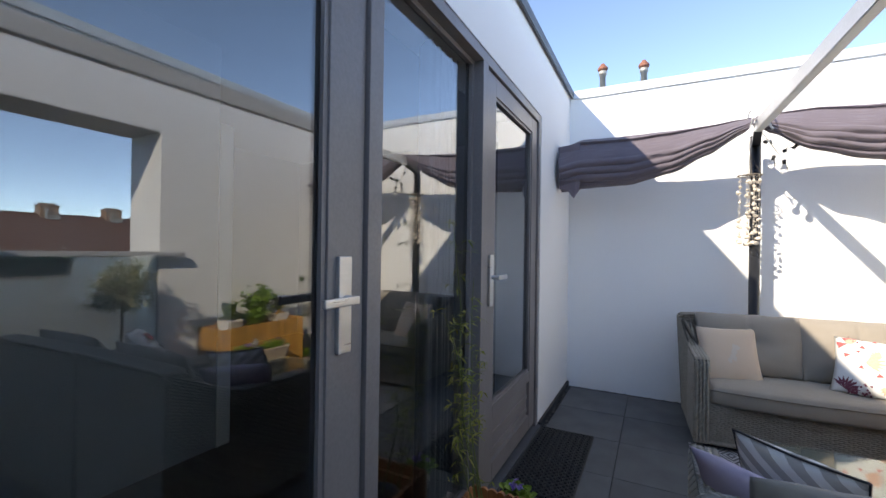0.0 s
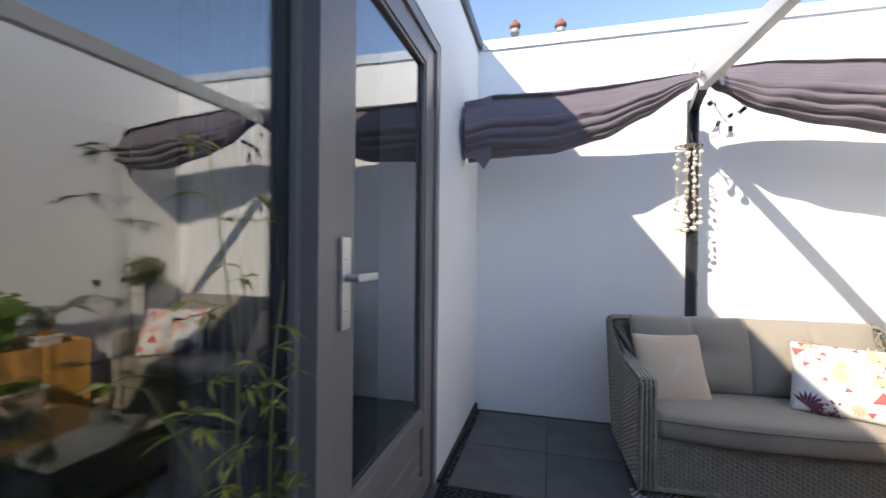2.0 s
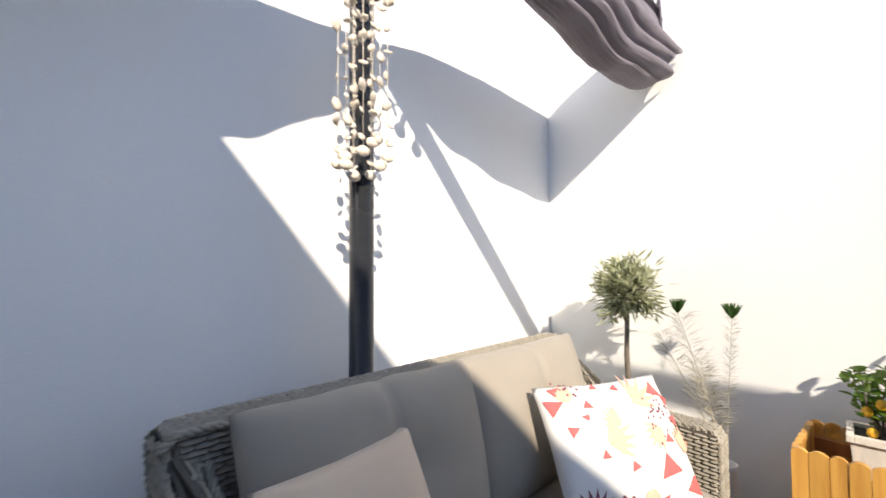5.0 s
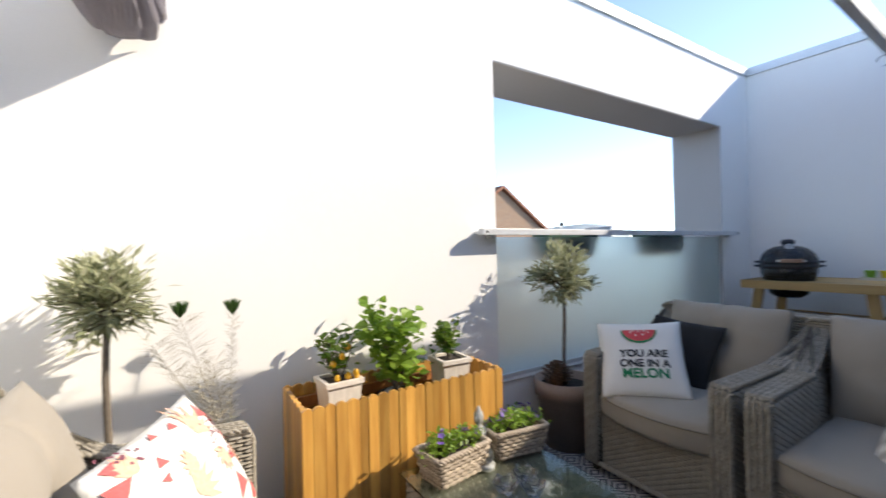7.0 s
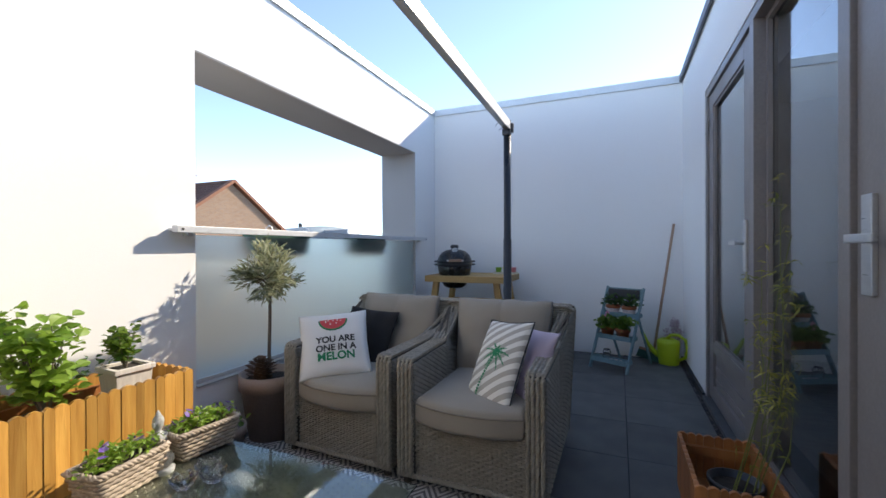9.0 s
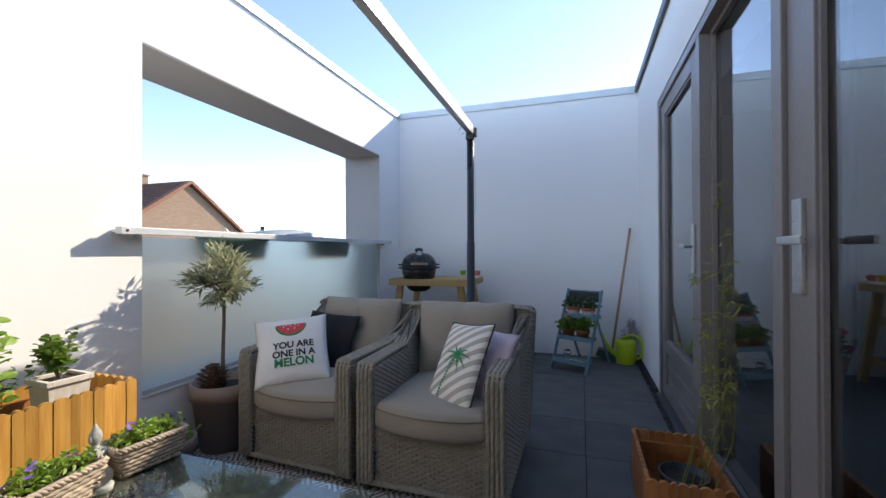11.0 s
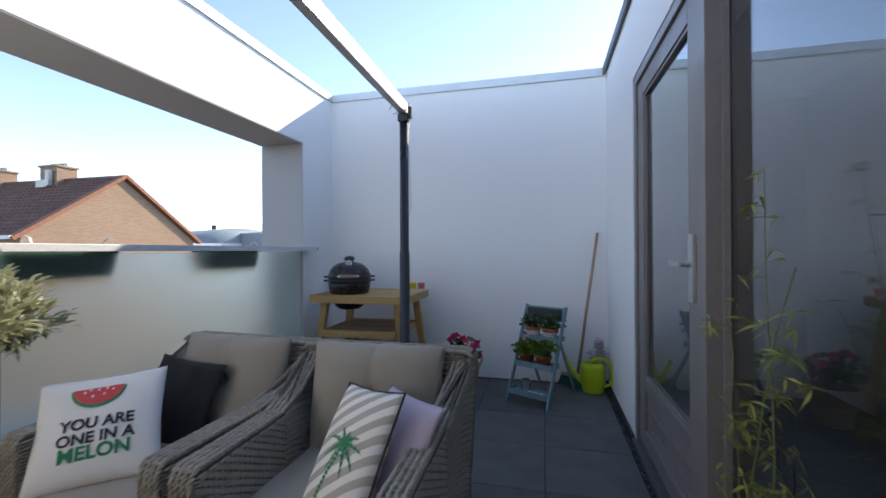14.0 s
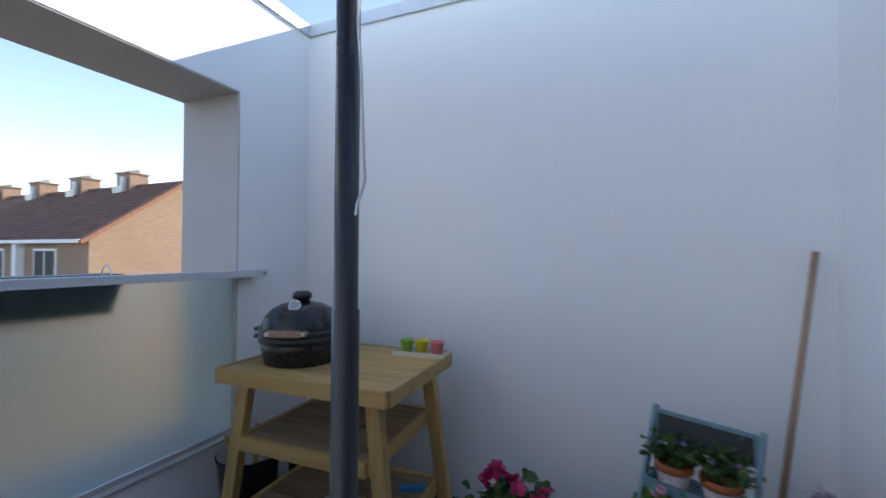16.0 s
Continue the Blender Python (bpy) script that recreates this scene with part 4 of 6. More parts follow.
# ---------------------------------------------------------------- wicker seats
def wicker_seat(name, label, category, m, w, depth, cushions, group="", top=0.785):
    """Origin at the foot of the front, facing -y; the back is at y = depth."""
    ob = thing(name, label, category, m, group)
    arm, at = 0.085, 0.585
    h = w / 2
    fl = 0.04          # how far the back flares beyond the arms
    zb = 0.055
    fy = 0.02          # the apron stands behind the front posts
    w1 = ([], [])
    cb = bmesh.new()

    def patch(a, b, c, d):
        weave(w1, a, b, c, d)
        core(cb, a, b, c, d)
    patch((-h + arm, fy, zb), (h - arm, fy, zb), (h - arm, fy, 0.315), (-h + arm, fy, 0.315))
    part_data("apron", w1, WICKER, ob, "woven front apron")
    for s in (-1, 1):
        w1 = ([], [])
        mid = depth * 0.52
        o = lambda x, y, z: (s * x, y, z)
        quads = [((h, 0, zb), (h, mid, zb), (h, mid, at + 0.015), (h, 0, at)), ((h, mid, zb), (h, depth, zb), (h + fl, depth, top), (h, mid, at + 0.015)),
                 ((h - arm, mid, 0.2), (h - arm, 0, 0.2), (h - arm, 0, at), (h - arm, mid, at + 0.015)),
                 ((h - arm, depth - 0.09, 0.2), (h - arm, mid, 0.2), (h - arm, mid, at + 0.015), (h + fl - 0.035, depth - 0.07, top - 0.03)),
                 ((h - arm, 0, zb), (h, 0, zb), (h, 0, at), (h - arm, 0, at)),
                 ((h - arm, 0, at + 0.012), (h, 0, at + 0.012), (h, mid, at + 0.027), (h - arm, mid, at + 0.027))]
        for a, b, c, d in quads:
            pts = [o(*p) for p in (a, b, c, d)]
            if s < 0:
                pts = [pts[1], pts[0], pts[3], pts[2]]
            patch(*pts)
        part_data("arm", w1, WICKER, ob, "woven armrest side")
        rim = ([], [])
        for k in range(4):
            x = h - 0.012 - k * 0.0205
            braid(rim, [o(x, -0.006, zb), o(x, -0.006, at - 0.02), o(x, 0.012, at + 0.012), o(x, mid, at + 0.022), o(x + fl * 0.35, mid + (depth - mid) * 0.4, at + 0.065),
                        o(x + fl * 0.7, mid + (depth - mid) * 0.72, at + 0.125), o(x + fl, depth - 0.03, top - 0.01 - 0.002 * k)], 0.0108, 0.05)
        part_data("arm_rim", rim, WICKER, ob, "twisted wicker rim", True)
    w1 = ([], [])
    patch((h, depth, zb), (-h, depth, zb), (-h - fl, depth + 0.02, top), (h + fl, depth + 0.02, top))
    patch((-h + arm, depth - 0.09, 0.3), (h - arm, depth - 0.09, 0.3), (h + fl - 0.03, depth - 0.06, top), (-h - fl + 0.03, depth - 0.06, top))
    patch((-h - fl + 0.01, depth - 0.055, top + 0.004), (h + fl - 0.01, depth - 0.055, top + 0.004), (h + fl - 0.01, depth + 0.015, top + 0.004), (-h - fl + 0.01, depth + 0.015, top + 0.004))
    part_data("backrest", w1, WICKER, ob, "woven backrest")
    rim = ([], [])
    for dy in (-0.06, 0.02):
        braid(rim, [(-h - fl, depth + dy, top - 0.02), (-h - fl + 0.03, depth + dy, top + 0.003), (h + fl - 0.03, depth + dy, top + 0.003), (h + fl, depth + dy, top - 0.02)], 0.0105, 0.05)
    for s in (-1, 1):
        braid(rim, [(s * (h + fl), depth + 0.01, top - 0.02), (s * h, depth + 0.005, zb)], 0.011, 0.05)
    part_data("back_rim", rim, WICKER, ob, "twisted wicker rim", True)
    rim = ([], [])
    braid(rim, [(-h, 0, zb), (h, 0, zb)], 0.013)
    part_data("base_rim", rim, WICKER, ob, "twisted wicker rim", True)
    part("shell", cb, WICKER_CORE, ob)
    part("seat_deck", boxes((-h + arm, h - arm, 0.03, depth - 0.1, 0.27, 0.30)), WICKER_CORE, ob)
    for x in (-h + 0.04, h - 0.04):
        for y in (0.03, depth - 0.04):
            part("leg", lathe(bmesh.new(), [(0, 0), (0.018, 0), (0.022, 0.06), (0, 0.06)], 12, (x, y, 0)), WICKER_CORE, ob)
    # the upholstery
    sw = w - 2 * arm - 0.012
    z0, z1 = 0.302, 0.425
    bm = bmesh.new()
    n = 40
    outline = []
    for i in range(n + 1):
        t = i / n * 2 - 1
        outline.append((t * sw / 2, -0.045 + 0.055 * abs(t) ** 2.2))
    back = depth - 0.10
    rings = []
    for z, inset in ((z0, 0.012), (z0 + 0.02, 0), (z1 - 0.035, 0), (z1 - 0.012, 0.006), (z1, 0.02)):
        rings.append([bm.verts.new((x * (1 - inset / sw * 2), y + inset, z)) for x, y in outline] + [bm.verts.new((x * (1 - inset / sw * 2), back, z)) for x in (sw / 2, -sw / 2)])
    k = len(rings[0])
    for a, b in zip(rings, rings[1:]):
        for i in range(k):
            bm.faces.new((a[i], a[(i + 1) % k], b[(i + 1) % k], b[i]))
    bm.faces.new(rings[0][::-1])
    grid = []
    for j in range(9):
        v = j / 8
        row = []
        for i in range(n + 1):
            src = rings[-1][i].co
            y = src.y * (1 - v) + back * v
            lift = 0.016 * (1 - (2 * i / n - 1) ** 4) * math.sin(math.pi * min(1, v * 1.0 + 0.05)) + 0.007 * noise.noise(Vector((src.x * 13 + y * 5, y * 4, 3))) * math.sin(math.pi * v)
            row.append(rings[-1][i] if j == 0 else bm.verts.new((src.x, y, z1 + lift)))
        grid.append(row)
    for j in range(8):
        for i in range(n):
            bm.faces.new((grid[j][i], grid[j][i + 1], grid[j + 1][i + 1], grid[j + 1][i]))
    part("seat_cushion", bm, CUSHION, ob, "thick taupe seat cushion", True)
    line = [(x * (1 - 0.006), y - 0.004, z1 - 0.028) for x, y in outline]
    part_data("seat_piping", tube(([], []), line, 0.0045, 5), PIPING, ob)
    cw = sw / cushions
    for c in range(cushions):
        cx = -sw / 2 + cw * (c + 0.5)
        cm = pose(cx, depth - 0.172, top - 0.172, 90 - 15)
        bm = bmesh.new()
        n, ch, ct = 44, 0.43, 0.088
        for s in (1, -1):
            grid = []
            for j in range(n + 1):
                row = []
                for i in range(n + 1):
                    u, v = 2 * i / n - 1, 2 * j / n - 1
                    z = pillow_height(u, v, ct)
                    if s > 0:
                        z -= 0.035 * math.exp(-((u * 3.2) ** 2 + ((v - 0.05) * 3) ** 2)) + 0.032 * math.exp(-((u * 11) ** 2 + ((v - 0.05) * 10) ** 2))
                        z += 0.005 * noise.noise(Vector((u * 2.6 + c, v * 3.1, 7))) * (1 - abs(u) ** 3)
                        z -= 0.010 * math.exp(-((u * 22) ** 2)) * (1 if v > 0.05 else 0.4)
                    row.append(bm.verts.new(cm @ Vector((u * (cw / 2 + 0.004) * (1 + 0.045 * (v + 1)), v * ch / 2 + 0.006 * noise.noise(Vector((u * 3, v, c))), s * z * (1 if s > 0 else 0.5)))))
                grid.append(row)
            for j in range(n):
                for i in range(n):
                    q = (grid[j][i], grid[j][i + 1], grid[j + 1][i + 1], grid[j + 1][i])
                    bm.faces.new(q if s > 0 else q[::-1])
        bmesh.ops.remove_doubles(bm, verts=bm.verts, dist=0.0008)
        cu = part("back_cushion", bm, CUSHION, ob, "buttoned taupe back cushion", True)
        bm = bmesh.new()
        bmesh.ops.create_icosphere(bm, subdivisions=2, radius=0.013, matrix=cm @ Matrix.Translation((0, 0.012, 0.046)) @ Matrix.Diagonal((1, 1, 0.5, 1)))
        part("button", bm, CUSHION, cu, "", True)
    return ob


wicker_seat("wicker_armchair", "grey-brown woven wicker armchair with taupe cushions", "armchair", pose(1.225, 2.13, 0, 0, 0, 180), 0.70, 0.79, 1, "wicker armchairs")
copy_thing(bpy.data.objects["wicker_armchair"], pose(1.965, 2.10, 0, 0, 0, 177))
wicker_seat("wicker_sofa", "two-seat grey-brown woven wicker sofa with taupe cushions", "sofa", pose(1.685, 3.63, 0, 0, 0, 3), 1.38, 0.62, 2, "", 0.81)


# ---------------------------------------------------------------- scatter cushions
def scatter(name, label, m, w, h, thick, material, seed=0, pipe=None):
    ob = thing(name, label, "cushion", m)
    part("cover", pillow(bmesh.new(), w, h, thick, 26, seed, 0.004 if material in (BLACK_COTTON, LILAC) else 0.0011), material, ob, "", True)
    if pipe:
        piping(w, h, pipe, ob)
    return ob


def beige_cushion():
    w, h = 0.37, 0.40
    ob = scatter("scatter_cushion", "beige suede scatter cushion with a faded crest on the sofa", cushion_pose(1.225, 3.92, 0.575, 8, 26, 1), w, h, 0.055, BEIGE, 3)
    bm = bmesh.new()
    for k in range(9):
        a = k * 0.7
        x, y = 0.02 + 0.03 * math.cos(a) * (k % 3) / 2, 0.05 * math.sin(a * 1.3)
        pts = [(x + 0.014 * math.cos(q) * (1 + 0.4 * math.sin(3 * q + k)), y + 0.02 * math.sin(q)) for q in [0.7 * t for t in range(9)]]
        b = flat_shape(pts, w, h, 0.055, 0.002)
        me = bpy.data.meshes.new("t")
        b.to_mesh(me)
        bm.from_mesh(me)
        bpy.data.meshes.remove(me)
        b.free()
    part("crest_print", bm, BEIGE_PRINT, ob, "faded pale crest print")


def shapes(name, rows, material, parent, w, h, thick):
    bm = bmesh.new()
    for pts in rows:
        b = flat_shape(pts, w, h, thick)
        me = bpy.data.meshes.new("t")
        b.to_mesh(me)
        b.free()
        bm.from_mesh(me)
        bpy.data.meshes.remove(me)
    part(name, bm, material, parent)


def disc(x, y, r, n=7, squash=1.0):
    return [(x + r * math.cos(2 * math.pi * k / n), y + r * squash * math.sin(2 * math.pi * k / n)) for k in range(n)]


def flower_cushion():
    w, h, t = 0.47, 0.37, 0.065
    ob = scatter("scatter_cushion", "white sofa cushion printed with coral triangles and peach fronds", cushion_pose(2.0, 3.83, 0.595, -20, 30, -1), w, h, t, WHITE_COTTON, 8)
    rnd = random.Random(5)
    tris = []
    for x, y, s in ((0.10, -0.08, 0.05), (-0.2, 0.12, 0.035), (-0.18, 0.16, 0.025), (-0.10, 0.11, 0.02), (-0.17, 0.05, 0.022), (0.17, 0.13, 0.04), (0.21, 0.10, 0.03), (0.20, 0.04, 0.028), (0.14, -0.01, 0.022),
                    (-0.02, -0.06, 0.02), (0.19, -0.14, 0.04), (0.06, -0.15, 0.02), (-0.12, 0.08, 0.015), (-0.1, -0.02, 0.018), (0.02, 0.15, 0.018), (-0.05, 0.16, 0.015)):
        a = rnd.uniform(0, 6)
        tris.append([(x + s * math.cos(a + q), y + s * 0.8 * math.sin(a + q)) for q in (0, 2.2, 4.1)])
    for tri in tris:
        shapes("coral_triangle", [tri], CORAL, ob, w, h, t)
    fronds = []
    for x, y, a0, s in ((-0.08, 0.01, 0.2, 1), (0.06, 0.10, 0.6, 1.1), (0.19, -0.05, 1.2, 0.8), (-0.02, 0.05, 2.6, 0.6), (0.12, 0.02, 3.6, 0.7), (-0.15, 0.13, 1.9, 0.5), (0.02, -0.12, 4.4, 0.5)):
        for k in range(6):
            a = a0 + (k - 2.5) * 0.32
            l = 0.105 * s * (1 - 0.06 * abs(k - 2.5))
            p0, p1 = (x, y), (x + l * math.cos(a), y + l * math.sin(a))
            nx, ny = -math.sin(a) * 0.0095, math.cos(a) * 0.0095
            fronds.append([(p0[0] - nx * .4, p0[1] - ny * .4), ((p0[0] + p1[0]) / 2 - nx, (p0[1] + p1[1]) / 2 - ny), p1, ((p0[0] + p1[0]) / 2 + nx, (p0[1] + p1[1]) / 2 + ny), (p0[0] + nx * .4, p0[1] + ny * .4)])
    for frond in fronds:
        shapes("peach_frond", [frond], PEACH, ob, w, h, t)
    plum = []
    for k in range(9):
        a = 1.0 + (k - 4) * 0.33
        x, y, l = -0.17, -0.16, 0.075
        nx, ny = -math.sin(a) * 0.007, math.cos(a) * 0.007
        plum.append([(x, y), (x + l * .6 * math.cos(a) - nx, y + l * .6 * math.sin(a) - ny), (x + l * math.cos(a), y + l * math.sin(a)), (x + l * .6 * math.cos(a) + nx, y + l * .6 * math.sin(a) + ny)])
    for k in range(26):
        plum.append(disc(-0.10 + rnd.uniform(-.05, .05), -0.15 + rnd.uniform(-.03, .03), 0.006))
    for k in range(30):
        plum.append(disc(0.13 + rnd.gauss(0, .025), 0.06 + rnd.gauss(0, .025), 0.004))
    for k in range(14):
        plum.append(disc(-0.13 + rnd.gauss(0, .018), 0.165 + rnd.gauss(0, .012), 0.004))
    for k in range(9):
        shapes("plum_leaf", [plum[k]], PLUM, ob, w, h, t)
    shapes("plum_dots", plum[9:], PLUM, ob, w, h, t)


def melon_cushion():
    w = h = 0.39
    t = 0.062
    ob = scatter("scatter_cushion", "white cotton cushion printed with a melon slice and capital letters", cushion_pose(2.095, 1.93, 0.58, 213, 34, 5), w, h, t, WHITE_COTTON, 21)
    red, rind = [], []
    arc = [(0.082 * math.cos(a), 0.130 + 0.072 * math.sin(a)) for a in [math.pi + math.pi * k / 16 for k in range(17)]]
    shapes("melon_rind", [arc], GREEN_INK, ob, w, h, t)
    arc = [(0.074 * math.cos(a), 0.132 + 0.062 * math.sin(a)) for a in [math.pi + math.pi * k / 16 for k in range(17)]]
    b = flat_shape(arc, w, h, t, 0.004)
    part("melon_flesh", b, RED_INK, ob)
    seeds = [disc(x, y, 0.0035, 6, 1.6) for x, y in ((-0.04, 0.118), (-0.015, 0.10), (0.018, 0.103), (0.042, 0.118), (0.0, 0.122), (-0.025, 0.125), (0.024, 0.124))]
    bm = bmesh.new()
    for pts in seeds:
        bb = flat_shape(pts, w, h, t, 0.0055)
        me = bpy.data.meshes.new("t")
        bb.to_mesh(me)
        bb.free()
        bm.from_mesh(me)
        bpy.data.meshes.remove(me)
    part("melon_seeds", bm, WHITE_COTTON, ob)
    writing("YOU ARE", 0.050, 0.01, -0.010, INK, ob, w, h, t, bold=0.0016)
    writing("ONE IN A", 0.050, 0.01, -0.058, INK, ob, w, h, t, bold=0.0016)
    writing("MELON", 0.060, 0.01, -0.108, GREEN_INK, ob, w, h, t, bold=0.002)


def palm_cushion():
    w, h, t = 0.29, 0.45, 0.055
    ob = scatter("scatter_cushion", "grey and white striped cushion with green palm print and dark piping", cushion_pose(1.135, 1.91, 0.565, 148, 31, 6), w, h, t, STRIPED, 33, SEAL)
    trunk = []
    for k in range(16):
        x, y = -0.045 + 0.06 * (k / 15) ** 1.3 - 0.0, -0.17 + 0.205 * k / 15
        trunk.append(disc(x, y, 0.008, 6, 0.8))
    shapes("palm_trunk", trunk, GREEN_INK, ob, w, h, t)
    fr = []
    for a0, l in ((0.2, .085), (0.75, .08), (1.35, .07), (2.0, .08), (2.7, .085), (3.4, .075), (-0.45, .075), (-1.1, .07), (4.0, .07)):
        c = Vector((0.016, 0.04))
        for k in range(5):
            s0 = c + Vector((math.cos(a0), math.sin(a0))) * l * k / 5 + Vector((0, -0.03)) * (k / 5) ** 2
            s1 = c + Vector((math.cos(a0), math.sin(a0))) * l * (k + 1) / 5 + Vector((0, -0.03)) * ((k + 1) / 5) ** 2
            d = (s1 - s0).normalized()
            n = Vector((-d.y, d.x)) * (0.015 * (1 - k / 6))
            fr.append([tuple(s0), tuple(s0 - n - d * .006), tuple(s1), tuple(s0 + n - d * .006)])
    shapes("palm_fronds", fr, GREEN_INK, ob, w, h, t)


beige_cushion()
flower_cushion()
melon_cushion()
scatter("scatter_cushion", "plain black cotton cushion behind the printed one", cushion_pose(2.08, 1.63, 0.55, 172, 24, -2), 0.40, 0.40, 0.045, BLACK_COTTON, 50)
palm_cushion()
scatter("scatter_cushion", "plain lilac cushion leaning behind the striped one", cushion_pose(1.035, 1.80, 0.56, 140, 32, 2), 0.33, 0.36, 0.05, LILAC, 60)


# ---------------------------------------------------------------- coffee table and what stands on it
TX0, TX1, TY0, TY1, TZ = 1.25, 2.31, 2.57, 3.15, 0.30


def coffee_table():
    ob = thing("coffee_table", "low woven wicker coffee table with a green-tinted glass top", "coffee table", pose(0, 0, 0))
    w1, cb = ([], []), bmesh.new()
    i = 0.02
    cs = [(TX0 + i, TY0 + i), (TX1 - i, TY0 + i), (TX1 - i, TY1 - i), (TX0 + i, TY1 - i)]
    for k in range(4):
        a, b = cs[k], cs[(k + 1) % 4]
        weave(w1, (*a, 0.05), (*b, 0.05), (*b, 0.28), (*a, 0.28))
        core(cb, (*a, 0.05), (*b, 0.05), (*b, 0.28), (*a, 0.28))
    part_data("sides", w1, WICKER, ob)
    w1 = ([], [])
    weave(w1, (cs[0][0], cs[0][1], 0.283), (cs[1][0], cs[1][1], 0.283), (cs[2][0], cs[2][1], 0.283), (cs[3][0], cs[3][1], 0.283), 0.03, 0.014)
    core(cb, (cs[0][0], cs[0][1], 0.28), (cs[1][0], cs[1][1], 0.28), (cs[2][0], cs[2][1], 0.28), (cs[3][0], cs[3][1], 0.28))
    part_data("woven_top", w1, WICKER, ob)
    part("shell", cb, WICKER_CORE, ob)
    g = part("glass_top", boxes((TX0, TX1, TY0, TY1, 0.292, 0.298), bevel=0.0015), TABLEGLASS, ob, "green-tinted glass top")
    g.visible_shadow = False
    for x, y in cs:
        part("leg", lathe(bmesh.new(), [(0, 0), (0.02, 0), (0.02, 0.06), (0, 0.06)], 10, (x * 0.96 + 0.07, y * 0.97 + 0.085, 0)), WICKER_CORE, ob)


coffee_table()


def foliage(name, parent, spots, material, size=(0.03, 0.05), width=0.5, count=12, spread=0.05, up=0.4, bend=0.2, rnd=None):
    d = ([], [])
    for s in spots:
        for _ in range(count):
            o = Vector(s) + Vector((random.gauss(0, spread), random.gauss(0, spread), random.gauss(0, spread * 0.6)))
            l = random.uniform(*size)
            leaf(d, o, rnd_way(up), l, l * width, bend)
    return part_data(name, d, material, parent)


def blossom(data, c, r, n=5):
    base = random.uniform(0, 6)
    tilt = Euler((random.uniform(-.9, .9), random.uniform(-.9, .9), base)).to_matrix()
    for k in range(n):
        a = 2 * math.pi * k / n
        leaf(data, c, tilt @ Vector((math.cos(a), math.sin(a), 0.25)), r, r * 0.95, -0.1, tilt @ Vector((0, 0, 1)))


def willow_basket(m):
    ob = thing("willow_basket", "whitewashed willow basket planted with violet pansies", "flower basket", m, "pansy baskets on the table")
    L, Wd, h = 0.25, 0.14, 0.105
    d = ([], [])
    rows = 7
    for j in range(rows):
        z = 0.008 + h * j / rows
        s = 0.80 + 0.2 * j / rows
        pts = []
        for i in range(49):
            t = i / 48 * 4
            k, f = int(t) % 4, t - int(t)
            cx, cy = L / 2 * s, Wd / 2 * s
            cn = [(-cx, -cy), (cx, -cy), (cx, cy), (-cx, cy)]
            a, b = cn[k], cn[(k + 1) % 4]
            wv = 0.0035 * (1 if (i + j) % 2 else -1)
            nx, ny = ((0, -1), (1, 0), (0, 1), (-1, 0))[k]
            pts.append((a[0] + (b[0] - a[0]) * f + nx * wv, a[1] + (b[1] - a[1]) * f + ny * wv, z))
        tube(d, pts, 0.0088, 6, False)
    part_data("weave", d, BASKET, ob, "", True)
    rim = braid(([], []), [(-L / 2, -Wd / 2, h), (L / 2, -Wd / 2, h), (L / 2, Wd / 2, h), (-L / 2, Wd / 2, h), (-L / 2, -Wd / 2, h)], 0.012, 0.05)
    part_data("rim", rim, BASKET, ob, "", True)
    part("soil", boxes((-L / 2 * .85, L / 2 * .85, -Wd / 2 * .85, Wd / 2 * .85, 0.004, h * 0.8)), SOIL, ob)
    foliage("leaves", ob, [(-0.08, 0, 0.11), (-0.02, 0.01, 0.125), (0.04, 0, 0.13), (0.08, 0, 0.11), (0.02, -0.03, 0.11)], HERB, (0.02, 0.038), 0.42, 60, 0.028, 0.6)
    f = ([], [])
    for c in ((-0.10, -0.03, 0.125), (-0.08, -0.05, 0.13), (0.05, 0.0, 0.17), (0.07, 0.02, 0.165), (-0.11, 0.02, 0.12), (0.0, -0.05, 0.14), (0.1, -0.02, 0.13), (0.09, 0.04, 0.15)):
        blossom(f, c, 0.016)
    part_data("blossoms", f, VIOLET, ob, "violet pansy blossoms")


willow_basket(pose(2.19, 2.985, TZ, 0, 0, 98))
willow_basket(pose(2.20, 2.675, TZ, 0, 0, 82))


def seated_statue():
    """One plain turned and joined mesh of a seated figure."""
    bm = bmesh.new()
    lathe(bm, [(0, 0), (0.052, 0), (0.058, 0.012), (0.05, 0.035), (0.032, 0.05), (0.03, 0.07), (0.038, 0.10), (0.036, 0.118), (0.014, 0.13), (0.013, 0.138), (0.022, 0.148), (0.024, 0.165),
               (0.021, 0.18), (0.013, 0.19), (0.010, 0.198), (0.004, 0.208), (0, 0.212)], 20, sy=0.75)
    for s in (-1, 1):
        bmesh.ops.create_icosphere(bm, subdivisions=2, radius=0.024, matrix=pose(s * 0.045, -0.012, 0.022) @ Matrix.Diagonal((1.5, 1.1, 0.8, 1)))
        bmesh.ops.create_icosphere(bm, subdivisions=2, radius=0.014, matrix=pose(s * 0.038, -0.004, 0.088, 0, s * 15, 0) @ Matrix.Diagonal((0.9, 0.9, 2.6, 1)))
        bmesh.ops.create_icosphere(bm, subdivisions=2, radius=0.008, matrix=pose(s * 0.023, 0, 0.16) @ Matrix.Diagonal((0.6, 0.8, 1.6, 1)))
    ob = part("seated_statue", bm, STONE, None, "small weathered grey stone seated statue", True)
    ob.matrix_basis = pose(2.225, 2.835, TZ, 0, 0, -70)
    tagged(ob, category="statue")


seated_statue()


